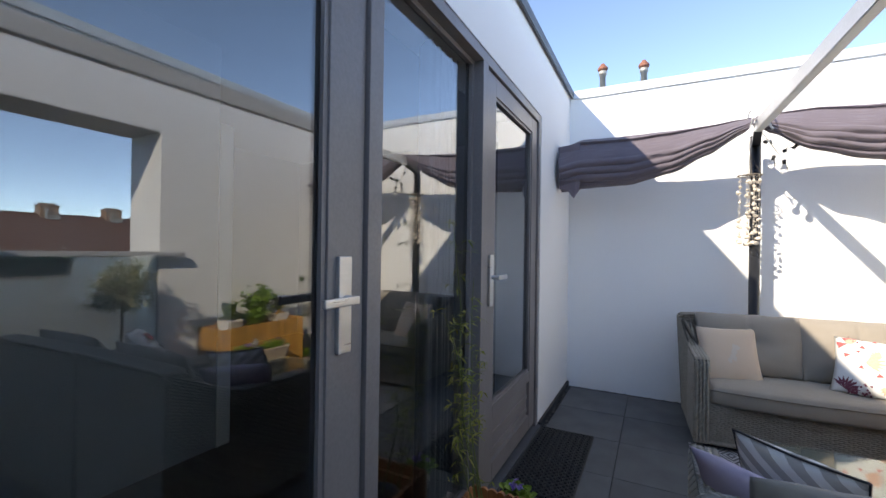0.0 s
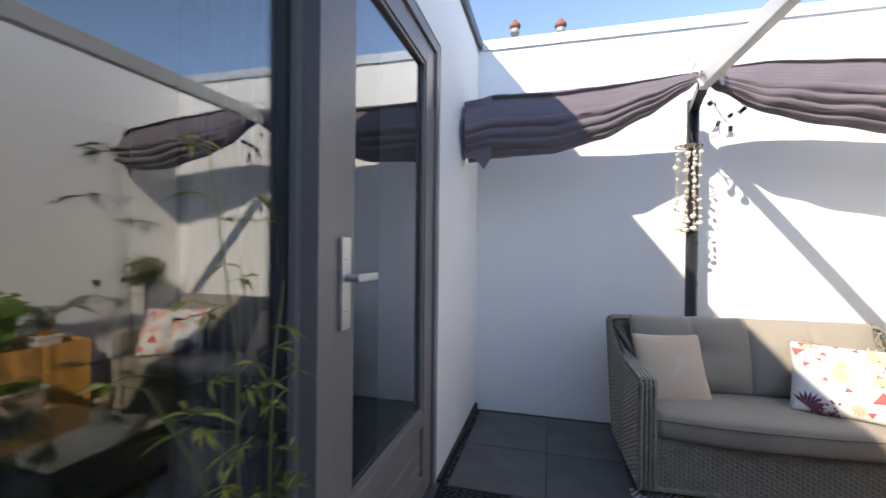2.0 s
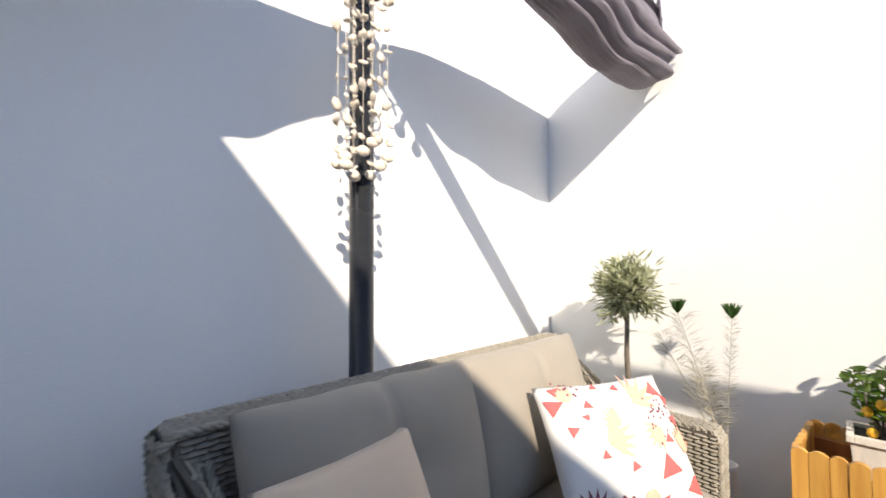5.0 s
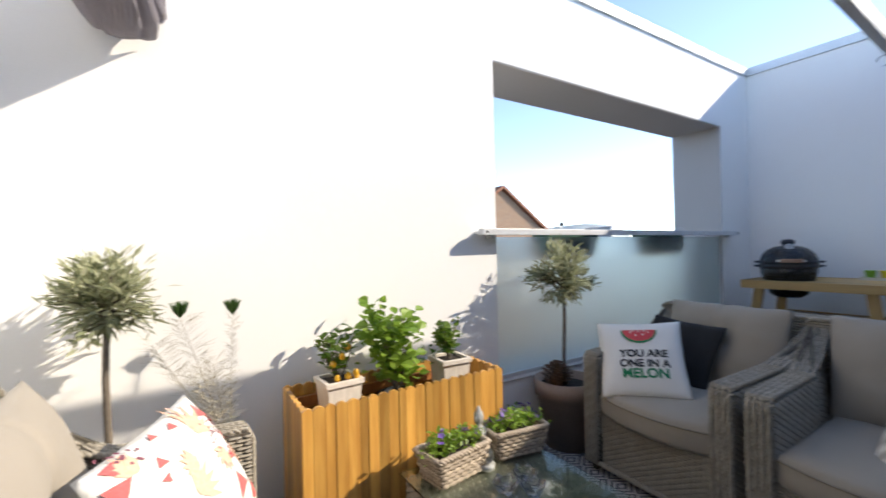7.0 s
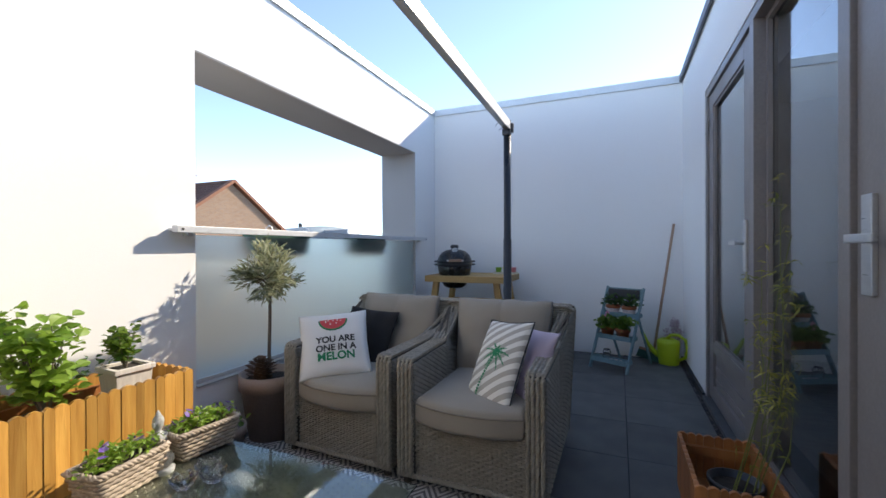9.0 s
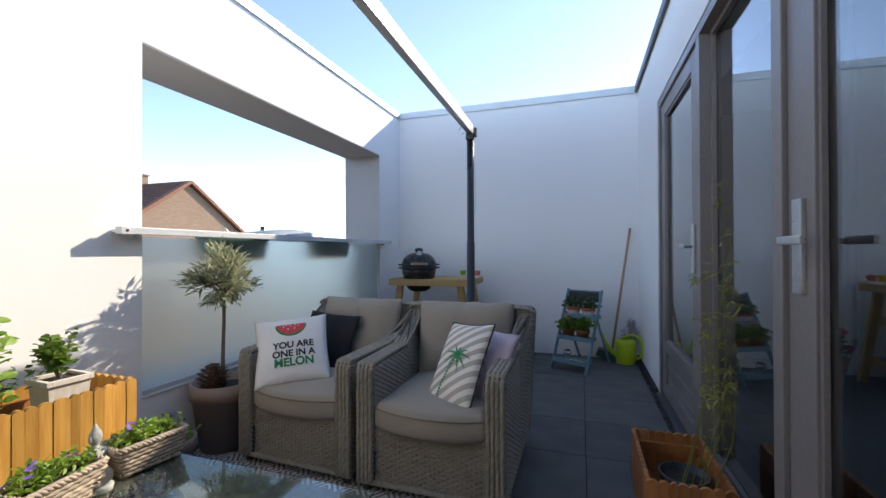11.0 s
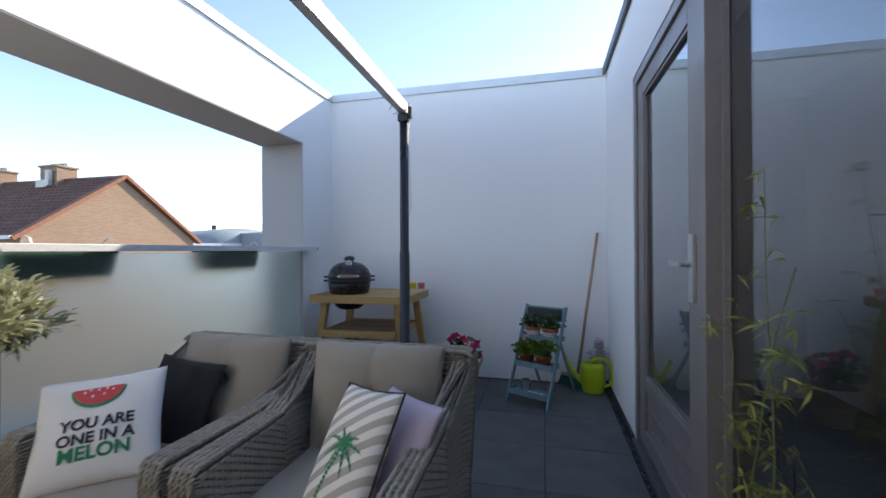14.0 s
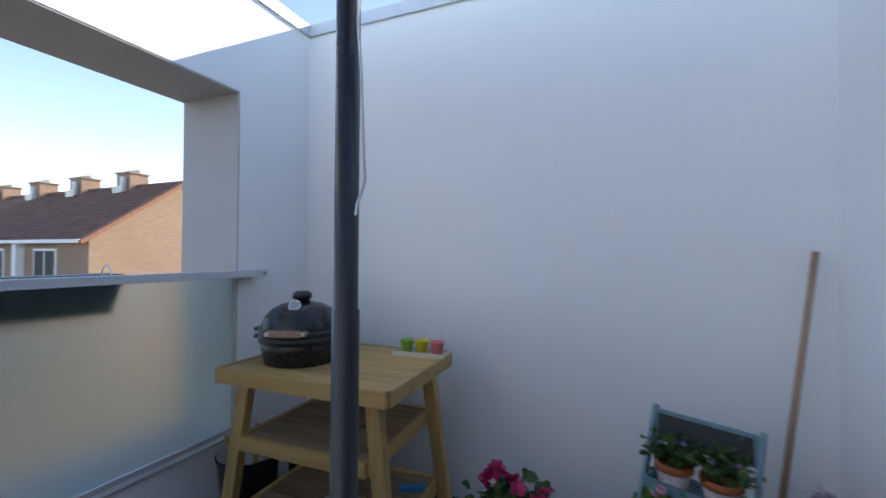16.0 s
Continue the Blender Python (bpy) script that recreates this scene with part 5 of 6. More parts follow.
def glass_ball():
    bm = bmesh.new()
    bmesh.ops.create_icosphere(bm, subdivisions=3, radius=0.032)
    ob = part("glass_ball", bm, CRYSTAL, None, "small clear glass ball in front of the statue", True)
    ob.matrix_basis = pose(2.15, 2.86, TZ + 0.05)
    tagged(ob, category="glass ball")
    ob2 = part("tealight_holder", lathe(bmesh.new(), [(0, 0), (0.03, 0), (0.034, 0.018), (0.02, 0.02), (0, 0.02)], 16), STONE, None, "grey stone stand of the glass ball", True)
    ob2.matrix_basis = pose(2.15, 2.86, TZ)
    tagged(ob2, category="stand")


glass_ball()


def crystal_holder(m):
    ob = thing("crystal_tealight", "cut clear glass tealight holder shaped like petals", "tealight holder", m, "glass tealight holders")
    for k in range(6):
        a = 60 * k
        bm = bmesh.new()
        bmesh.ops.create_icosphere(bm, subdivisions=1, radius=0.016, matrix=pose(0, 0, 0.018, 0, 0, a) @ pose(0.023, 0, 0, 0, 35, 0) @ Matrix.Diagonal((0.5, 1.0, 1.3, 1)))
        part("petal", bm, CRYSTAL, ob)
    part("cup", lathe(bmesh.new(), [(0, 0), (0.018, 0), (0.02, 0.03), (0.016, 0.03), (0.014, 0.006), (0, 0.006)], 12), CRYSTAL, ob)


for x, y in ((1.99, 2.90), (1.93, 2.83), (2.0, 2.80)):
    crystal_holder(pose(x, y, TZ) @ Matrix.Scale(1.3, 4))


# ---------------------------------------------------------------- planters
def plank_box(name, label, m, L, D, Hh, mat, boards, side_boards):
    ob = thing(name, label, "planter box", m)

    def board(x0, x1, y0, y1, top, along):
        bm = bmesh.new()
        n = 8
        prof = []
        for k in range(n + 1):
            t = k / n
            prof.append((t, top - 0.010 * (2 * t - 1) ** 2))
        f, g = [], []
        if along == "x":
            f = [bm.verts.new((x0 + (x1 - x0) * t, y0, z)) for t, z in prof]
            g = [bm.verts.new((x0 + (x1 - x0) * t, y1, z)) for t, z in prof]
            fb, gb = [bm.verts.new((x, y0, 0)) for x in (x0, x1)], [bm.verts.new((x, y1, 0)) for x in (x0, x1)]
        else:
            f = [bm.verts.new((x0, y0 + (y1 - y0) * t, z)) for t, z in prof]
            g = [bm.verts.new((x1, y0 + (y1 - y0) * t, z)) for t, z in prof]
            fb, gb = [bm.verts.new((x0, y, 0)) for y in (y0, y1)], [bm.verts.new((x1, y, 0)) for y in (y0, y1)]
        bm.faces.new([fb[0], fb[1]] + f[::-1])
        bm.faces.new(([gb[0], gb[1]] + g[::-1])[::-1])
        for i in range(n):
            bm.faces.new((f[i], f[i + 1], g[i + 1], g[i]))
        bm.faces.new((fb[0], f[0], g[0], gb[0]))
        bm.faces.new((fb[1], gb[1], g[-1], f[-1]))
        bm.faces.new((fb[0], gb[0], gb[1], fb[1]))
        bmesh.ops.recalc_face_normals(bm, faces=bm.faces)
        return bm
    t = 0.016
    for y0, y1 in ((0, t), (D - t, D)):
        cuts = [i * L / boards + (random.uniform(-0.007, 0.007) if 0 < i < boards else 0) for i in range(boards + 1)]
        for i in range(boards):
            part("board", board(cuts[i] + 0.0008, cuts[i + 1] - 0.0008, y0 + 0.0012 * (i % 3), y1, Hh, "x"), mat, ob)
    for x0, x1 in ((0, t), (L - t, L)):
        w = (D - 2 * t) / side_boards
        for i in range(side_boards):
            part("board", board(x0, x1, t + i * w + 0.0008, t + (i + 1) * w - 0.0008, Hh, "y"), mat, ob)
    part("bottom", boxes((t, L - t, t, D - t, 0.03, 0.05)), DARKACACIA, ob)
    for y in (t, D - t - 0.02):
        part("batten", boxes((t, L - t, y, y + 0.02, Hh - 0.09, Hh - 0.05)), DARKACACIA, ob)
    return ob


plank_box("wooden_planter", "tall honey-coloured wooden planter of scalloped upright boards", pose(2.345, 3.495, 0, 0, 0, -90), 0.89, 0.32, 0.60, ACACIA, 22, 6)
plank_box("wooden_planter", "low weathered orange-brown wooden planter with scalloped boards", pose(0.04, 1.60, 0), 0.30, 0.50, 0.25, DARKACACIA, 8, 11)
inner = part("planter_shelf", boxes((2.365, 2.645, 2.63, 3.47, 0.30, 0.32)), DARKACACIA, None, "wooden inner shelf of the tall planter")
tagged(inner, category="shelf board")


def square_pot(m, lab):
    ob = thing("square_pot", lab, "plant pot", m)
    bm = bmesh.new()
    a, b, h = 0.056, 0.068, 0.16
    lo, hi = [bm.verts.new((x * a, y * a, 0)) for x, y in ((-1, -1), (1, -1), (1, 1), (-1, 1))], [bm.verts.new((x * b, y * b, h)) for x, y in ((-1, -1), (1, -1), (1, 1), (-1, 1))]
    bm.faces.new(lo[::-1])
    bm.faces.new(hi)
    for k in range(4):
        bm.faces.new((lo[k], lo[(k + 1) % 4], hi[(k + 1) % 4], hi[k]))
    part("body", bm, WHITEWOOD, ob)
    part("rim", boxes((-b - .008, b + .008, -b - .008, -b + .008, h, h + 0.02), (-b - .008, b + .008, b - .008, b + .008, h, h + 0.02), (-b - .008, -b + .008, -b + .008, b - .008, h, h + 0.02),
                      (b - .008, b + .008, -b + .008, b - .008, h, h + 0.02), bevel=0.002), WHITEWOOD, ob)
    part("soil", boxes((-b + .006, b - .006, -b + .006, b - .006, h, h + 0.008)), SOIL, ob)
    return ob


def bush(parent, base, height, spread, material, count, size, width=0.5, stems=5, bend=0.25):
    d, f = ([], []), ([], [])
    for s in range(stems):
        a = random.uniform(0, 6.28)
        tip = Vector(base) + Vector((spread * 0.7 * math.cos(a) * random.uniform(.3, 1), spread * 0.7 * math.sin(a) * random.uniform(.3, 1), height * random.uniform(0.7, 1)))
        pts = [Vector(base), (Vector(base) + tip) / 2 + Vector((random.gauss(0, .012), random.gauss(0, .012), 0)), tip]
        tube(d, pts, [0.004, 0.003, 0.0015], 5)
        for _ in range(count // stems):
            t = random.uniform(0.3, 1.05)
            p = pts[0].lerp(pts[1], t * 2) if t < 0.5 else pts[1].lerp(pts[2], t * 2 - 1)
            l = random.uniform(*size)
            leaf(f, p + Vector((random.gauss(0, spread * .16), random.gauss(0, spread * .16), random.gauss(0, spread * .12))), rnd_way(0.3), l, l * width, bend)
    part_data("stem", d, BARK, parent)
    part_data("leaves", f, material, parent)


def kumquat(m):
    ob = thing("citrus_plant", "small citrus plant with orange fruit", "citrus plant", m)
    bush(ob, (0, 0, 0), 0.22, 0.10, CITRUS, 170, (0.03, 0.05), 0.5, 6)
    for x, y, z in ((-0.02, -0.05, 0.03), (0.02, -0.055, 0.035), (0.055, -0.05, 0.03), (0.0, -0.05, 0.11), (-0.03, -0.03, 0.08), (0.03, -0.03, 0.14), (0.05, -0.06, 0.045)):
        bm = bmesh.new()
        bmesh.ops.create_icosphere(bm, subdivisions=2, radius=0.0125, matrix=Matrix.Translation((x, y, z)) @ Matrix.Diagonal((1, 1, 1.2, 1)))
        part("fruit", bm, FRUIT, ob, "", True)


square_pot(pose(2.50, 3.315, 0.465, 0, 0, 4), "whitewashed square wooden pot filled with soil, holding a citrus plant")
kumquat(pose(2.50, 3.315, 0.625, 0, 0, -90))
square_pot(pose(2.50, 2.79, 0.465, 0, 0, -3), "whitewashed square wooden pot filled with soil, holding a small green bush")
ob = thing("small_bush", "small dense green bush in a white pot", "pot plant", pose(2.50, 2.79, 0.625))
bush(ob, (0, 0, 0), 0.17, 0.09, CITRUS, 260, (0.028, 0.045), 0.5, 7)
ob = thing("leafy_herb_plant", "tall bright green plant with broad leaves in a dark pot", "pot plant", pose(2.50, 3.05, 0.34))
part("pot", lathe(bmesh.new(), [(0, -0.02), (0.07, -0.02), (0.09, 0.17), (0.094, 0.17), (0.094, 0.19), (0.086, 0.19), (0.082, 0.17), (0, 0.17)], 20), POLE, ob, "dark plastic pot", True)
bush(ob, (0, 0, 0.16), 0.43, 0.21, HERB, 400, (0.038, 0.07), 0.75, 11, 0.3)
foliage("dark_leaves", ob, [(0.05, -0.10, 0.30), (0.0, -0.13, 0.33)], DARKLEAF, (0.03, 0.05), 0.4, 16, 0.03)


def topiary(m, crown_z, crown_r, pot_h, pot_r, lab, pot_mat, count=1500, lean=0.0):
    ob = thing("olive_tree", lab, "olive tree", m)
    part("pot", lathe(bmesh.new(), [(0, 0), (pot_r * .68, 0), (pot_r * .93, pot_h * .78), (pot_r, pot_h * .78), (pot_r, pot_h), (pot_r * .9, pot_h), (pot_r * .86, pot_h * .88), (0, pot_h * .88)], 32), pot_mat, ob,
         "round clay pot with a broad rim", True)
    part("soil", lathe(bmesh.new(), [(0, 0), (pot_r * .86, 0), (0, 0.012)], 20, (0, 0, pot_h * .885)), SOIL, ob)
    d = ([], [])
    pts = [(0, 0, pot_h * .85), (0.008, 0, pot_h + 0.12), (-0.004 + lean * .4, 0.004, (pot_h + crown_z) / 2 + .05), (lean, 0, crown_z - crown_r * 0.5)]
    tube(d, pts, [0.014, 0.011, 0.010, 0.009], 8)
    f = ([], [])
    c = Vector((lean, 0, crown_z))
    for k in range(46):
        way = Vector((random.gauss(0, 1), random.gauss(0, 1), random.gauss(0.15, 0.9))).normalized()
        root = Vector(pts[-1]) + Vector((0, 0, random.uniform(-.01, .09)))
        tip = c + way * crown_r * random.uniform(0.65, 1.15)
        mid = (root + tip) / 2 + Vector((random.gauss(0, .012), random.gauss(0, .012), 0.012))
        tube(d, [root, mid, tip], [0.004, 0.0025, 0.001], 4, False)
        for _ in range(count // 46):
            t = random.uniform(0.25, 1.05)
            p = root.lerp(mid, t * 2) if t < .5 else mid.lerp(tip, 2 * t - 1)
            p += Vector((random.gauss(0, .018), random.gauss(0, .018), random.gauss(0, .014)))
            l = random.uniform(0.035, 0.068)
            leaf(f, p, (way + rnd_way(0.2) * 0.9).normalized(), l, l * 0.24, 0.1)
    part_data("trunk", d, BARK, ob, "thin grey stem with twigs", True)
    part_data("crown", f, OLIVE, ob, "rounded crown of narrow grey-green leaves")
    return ob


topiary(pose(2.54, 1.97, 0), 0.97, 0.18, 0.385, 0.175, "olive standard with a round crown in a taupe clay pot", TAUPEPOT, 2100)
topiary(pose(2.51, 4.03, 0), 1.0, 0.118, 0.42, 0.14, "olive standard with a round crown in the corner behind the sofa", TAUPEPOT)


def pine_cone():
    ob = thing("pine_cone", "large brown pine cone lying on the soil of the olive pot", "pine cone", pose(2.52, 2.06, 0.35) @ Matrix.Scale(1.45, 4))
    f = ([], [])
    for k in range(90):
        a, z = k * 2.4, 0.1 * k / 90
        r = 0.045 * math.sin(math.pi * (0.15 + 0.8 * k / 90))
        leaf(f, (r * 0.5 * math.cos(a), r * 0.5 * math.sin(a), z), (math.cos(a), math.sin(a), 0.25), r * 0.8 + 0.008, 0.02, -0.1, Vector((0, 0, 1)))
    part_data("scale_cluster", f, CONE, ob)
    part("body", lathe(bmesh.new(), [(0, 0), (0.025, 0.01), (0.028, 0.04), (0.01, 0.095), (0, 0.1)], 10), CONE, ob)


pine_cone()


def feather_vase():
    ob = thing("vase", "slim white vase holding dried grass and peacock feathers", "vase", pose(2.53, 3.70, 0))
    part("body", lathe(bmesh.new(), [(0, 0), (0.05, 0), (0.055, 0.1), (0.04, 0.3), (0.03, 0.4), (0.034, 0.42), (0.028, 0.42), (0.024, 0.38), (0, 0.38)], 20), WHITEPAINT, ob, "white ceramic vase", True)
    d, f = ([], []), ([], [])
    for k, (dx, dy, top) in enumerate(((-0.02, 0.14, 0.93), (0.03, -0.02, 0.92), (0.0, 0.22, 0.85), (-0.08, 0.05, 0.78), (0.05, 0.10, 0.72))):
        p = [Vector((0, 0, 0.38)), Vector((dx * 0.4, dy * 0.4, (0.38 + top) / 2)), Vector((dx, dy, top))]
        tube(d, p, [0.002, 0.0016, 0.001], 4, False)
        for i in range(150):
            t = 0.35 + 0.65 * i / 150
            q = p[0].lerp(p[1], t * 2) if t < .5 else p[1].lerp(p[2], t * 2 - 1)
            leaf(f, q, Vector((random.uniform(-.3, .3), random.choice((-1, 1)) * random.uniform(.4, 1), random.uniform(.3, 1))), random.uniform(0.04, 0.10) * (0.5 if k == 1 else 1), 0.002, 0.2)
    part_data("stems", d, FEATHER, ob)
    part_data("plume", f, FEATHER, ob)
    for c in ((-0.02, 0.14, 0.93), (0.03, -0.02, 0.92)):
        e = ([], [])
        for _ in range(40):
            leaf(e, c, Vector((random.uniform(-.3, .3), random.uniform(-.6, .6), 1)), 0.062, 0.012, 0.0)
        part_data("feather_eye", e, DARKLEAF, ob, "dark green-brown feather eye")


feather_vase()


def low_plant(m, lab, mat=DARKLEAF, petals=None, r=0.07, h=0.1, pot=TERRACOTTA):
    ob = thing("pot_plant", lab, "pot plant", m)
    part("pot", lathe(bmesh.new(), [(0, 0), (r * .7, 0), (r * .92, h * .75), (r, h * .75), (r, h), (r * .88, h), (r * .85, h * .85), (0, h * .85)], 22), pot, ob, "", True)
    foliage("leaves", ob, [(0, 0, h + 0.03), (r * .4, 0, h + .05), (-r * .4, r * .2, h + .04)], mat, (0.03, 0.055), 0.7, 24, r * .35, 0.5)
    if petals:
        f = ([], [])
        for _ in range(12):
            blossom(f, (random.gauss(0, r * .35), random.gauss(0, r * .35), h + random.uniform(.06, .11)), 0.017)
        part_data("blossoms", f, petals, ob)
    return ob


low_plant(pose(2.48, 2.33, 0), "low leafy plant with pale violet flowers beside the planter", CITRUS, VIOLET, 0.10, 0.21, TAUPEPOT)
low_plant(pose(2.40, 3.60, 0), "bright green broad-leaved plant behind the sofa arm", HERB, None, 0.08, 0.16, TAUPEPOT)
low_plant(pose(0.19, 2.28, 0), "small pot of violet flowers beside the low planter", HERB, VIOLET, 0.06, 0.10, WHITEPAINT)


def bamboo():
    ob = thing("potted_bamboo", "thin bamboo with yellow-green leaves growing from a black pot", "bamboo", pose(0.17, 1.90, 0.05))
    part("pot", lathe(bmesh.new(), [(0, 0), (0.07, 0), (0.092, 0.13), (0.098, 0.13), (0.098, 0.15), (0.088, 0.15), (0.085, 0.12), (0, 0.12)], 24), POLE, ob, "black plastic pot", True)
    part("soil", lathe(bmesh.new(), [(0, 0), (0.085, 0), (0, 0.008)], 16, (0, 0, 0.121)), SOIL, ob)
    d, f = ([], []), ([], [])
    for k, (dx, dy, top) in enumerate(((-0.02, -0.12, 1.36), (-0.05, 0.10, 1.12), (0.01, 0.0, 0.92), (-0.04, -0.05, 0.75), (0.03, 0.07, 0.62), (-0.03, -0.15, 1.0), (0.03, -0.05, 0.5))):
        base = Vector((random.uniform(-.05, .05), random.uniform(-.05, .05), 0.1))
        pts = [base]
        for i in range(1, 8):
            t = i / 7
            pts.append(base + Vector((dx * t ** 2 + random.gauss(0, .005), dy * t ** 2 + random.gauss(0, .005), (top - 0.1) * t)))
        tube(d, pts, [0.003 * (1 - 0.08 * i) for i in range(8)], 5)
        for _ in range(int(17 * top)):
            t = random.uniform(0.28, 1.0)
            i = min(6, int(t * 7))
            node = pts[i].lerp(pts[i + 1], t * 7 - i)
            tw = node + rnd_way(0.1) * random.uniform(0.03, 0.10) * (1.2 - t * 0.6)
            tube(d, [node, tw], 0.0009, 3, False)
            for _ in range(random.randint(3, 7)):
                leaf(f, tw, rnd_way(-0.2), random.uniform(0.032, 0.058), 0.008, 0.35)
    for data in (d, f):
        data[0][:] = [(min(0.09 - 0.13 * min(1, p[2] * 2), max(-0.15, p[0] - 0.12 * min(1, p[2] * 2))), p[1] * (0.8 + 0.4 * min(1, p[2])) + 0.06 + 0.05 * max(0, p[2] - 0.4), p[2]) for p in data[0]]
    part_data("cane", d, CANE, ob, "thin brown-green canes")
    part_data("leaves", f, BAMBOO, ob)


bamboo()


# ---------------------------------------------------------------- barbecue corner
def barbecue_table():
    ob = thing("barbecue_table", "treated pine barbecue table with splayed legs and two slatted shelves", "barbecue table", pose(2.025, -0.335, 0, 0, 0, 1))
    a, b = 0.415, 0.33
    zt = 0.84
    for s in (-1, 1):
        part("apron", boxes((-a, a, s * b - 0.012, s * b + 0.012, zt - 0.058, zt + 0.004), bevel=0.002), PINE_X, ob, "pine edge board")
        part("apron", boxes((s * a - 0.012, s * a + 0.012, -b + 0.013, b - 0.013, zt - 0.058, zt + 0.004), bevel=0.002), PINE_X, ob, "pine edge board")
    w = 2 * b / 7
    for i in range(7):
        part("top_plank", boxes((-a + 0.013, a - 0.013, -b + 0.013 + (w - .004) * i, -b + 0.011 + (w - .004) * (i + 1), zt - 0.022, zt), bevel=0.0015), PINE_X, ob)
    for sx in (-1, 1):
        for sy in (-1, 1):
            bm = bar(bmesh.new(), (sx * (a + 0.01), sy * (b - 0.04), 0), (sx * (a - 0.10), sy * (b - 0.075), zt - 0.03), 0.062, 0.045, (0, 1, 0))
            bmesh.ops.bevel(bm, geom=bm.edges[:], offset=0.003, segments=1, affect="EDGES")
            part("leg", bm, PINE_Z, ob, "splayed pine leg")
    for z, k in ((0.55, 0.05), (0.21, 0.0)):
        aa, bb = a - 0.055 - k * 0.9, b - 0.03
        sh = part("shelf", boxes((-aa, aa, -bb - 0.012, -bb + 0.012, z - 0.05, z + 0.008), (-aa, aa, bb - 0.012, bb + 0.012, z - 0.05, z + 0.008), (-aa - .012, -aa + .012, -bb + .013, bb - .013, z - 0.05, z + 0.008),
                                (aa - .012, aa + .012, -bb + .013, bb - .013, z - 0.05, z + 0.008), bevel=0.002), PINE_X, ob, "pine shelf frame")
        n = 9
        w = (2 * bb - 0.03) / n
        for i in range(n):
            part("slat", boxes((-aa + 0.014, aa - 0.014, -bb + 0.015 + w * i, -bb + 0.015 + w * (i + 1) - 0.007, z - 0.018, z)), DECK, sh)


barbecue_table()


def kamado():
    ob = thing("ceramic_barbecue", "black ceramic egg-shaped barbecue with a wooden handle", "ceramic barbecue", pose(2.215, -0.27, 0.84, 0, 0, 203))
    part("bowl", lathe(bmesh.new(), [(0, -0.135), (0.085, -0.135), (0.12, -0.11), (0.145, -0.06), (0.165, 0.0), (0.178, 0.06), (0.184, 0.12), (0, 0.12)], 40), CERAMIC, ob, "black ceramic bowl", True)
    part("lid", lathe(bmesh.new(), [(0.184, 0.135), (0.182, 0.165), (0.165, 0.205), (0.135, 0.24), (0.095, 0.262), (0.05, 0.272), (0, 0.274)], 40), CERAMIC, ob, "black ceramic lid", True)
    part("band", lathe(bmesh.new(), [(0.178, 0.098), (0.19, 0.098), (0.19, 0.124), (0.186, 0.126), (0.186, 0.132), (0.19, 0.134), (0.19, 0.156), (0.18, 0.156)], 40), POLE, ob, "black steel band", True)
    part("chimney_cap", lathe(bmesh.new(), [(0, 0.268), (0.034, 0.268), (0.034, 0.285), (0.044, 0.288), (0.044, 0.31), (0.03, 0.322), (0, 0.324)], 20), POLE, ob, "black vent cap", True)
    th = part("thermometer", tuple_to_bm_lathe([(0, 0), (0.028, 0), (0.028, 0.008), (0.022, 0.010), (0, 0.010)], pose(0, -0.098, 0.262, 55, 0, 0)), STEEL, ob, "round steel thermometer", True)
    part("dial", tuple_to_bm_lathe([(0, 0.0105), (0.02, 0.0105), (0, 0.0115)], pose(0, -0.098, 0.262, 55, 0, 0)), STONE, th)
    part("handle", boxes((-0.065, 0.065, -0.232, -0.210, 0.145, 0.172), bevel=0.004), BROOMSTICK, ob, "wooden lid handle")
    for x in (-0.085, 0.066):
        part("handle_bracket", boxes((x, x + 0.019, -0.225, -0.17, 0.15, 0.165)), STEEL, ob)
    for s in (-1, 1):
        for z in (0.112, 0.145):
            part("hinge", boxes((s * 0.2 - 0.018, s * 0.2 + 0.018, -0.02, 0.02, z - 0.008, z + 0.008), bevel=0.003), POLE, ob)


def tuple_to_bm_lathe(profile, m):
    bm = lathe(bmesh.new(), profile, 24)
    bmesh.ops.transform(bm, matrix=m, verts=bm.verts)
    return bm


kamado()
tray = part("cup_tray", boxes((-0.125, 0.125, -0.05, 0.05, 0, 0.006), (-0.13, 0.13, -0.055, -0.05, 0, 0.022), (-0.13, 0.13, 0.05, 0.055, 0, 0.022), (-0.13, -0.125, -0.05, 0.05, 0, 0.022), (0.125, 0.13, -0.05, 0.05, 0, 0.022)),
            CREAM, None, "cream enamel tray holding three small buckets")
tray.matrix_basis = pose(1.735, -0.575, 0.841, 0, 0, 4)
tagged(tray, category="tray")
for k, (mat, col) in enumerate(((PINK, "pink"), (YELLOW, "yellow"), (GREEN, "green"))):
    ob = thing("little_bucket", "small %s enamel bucket on the tray" % col, "bucket", pose(1.650 + 0.080 * k, -0.578 + 0.005 * k, 0.848), "little buckets on the tray")
    part("body", lathe(bmesh.new(), [(0, 0), (0.024, 0), (0.035, 0.062), (0.037, 0.065), (0.034, 0.065), (0.023, 0.004), (0, 0.004)], 20), mat, ob, "", True)
    part("handle", tuple_to_bm(tube(([], []), [(0.036 * math.cos(a), 0.01, 0.062 - 0.03 * math.sin(a)) for a in [math.pi * q / 10 for q in range(11)]], 0.0012, 4)), STEEL, ob)

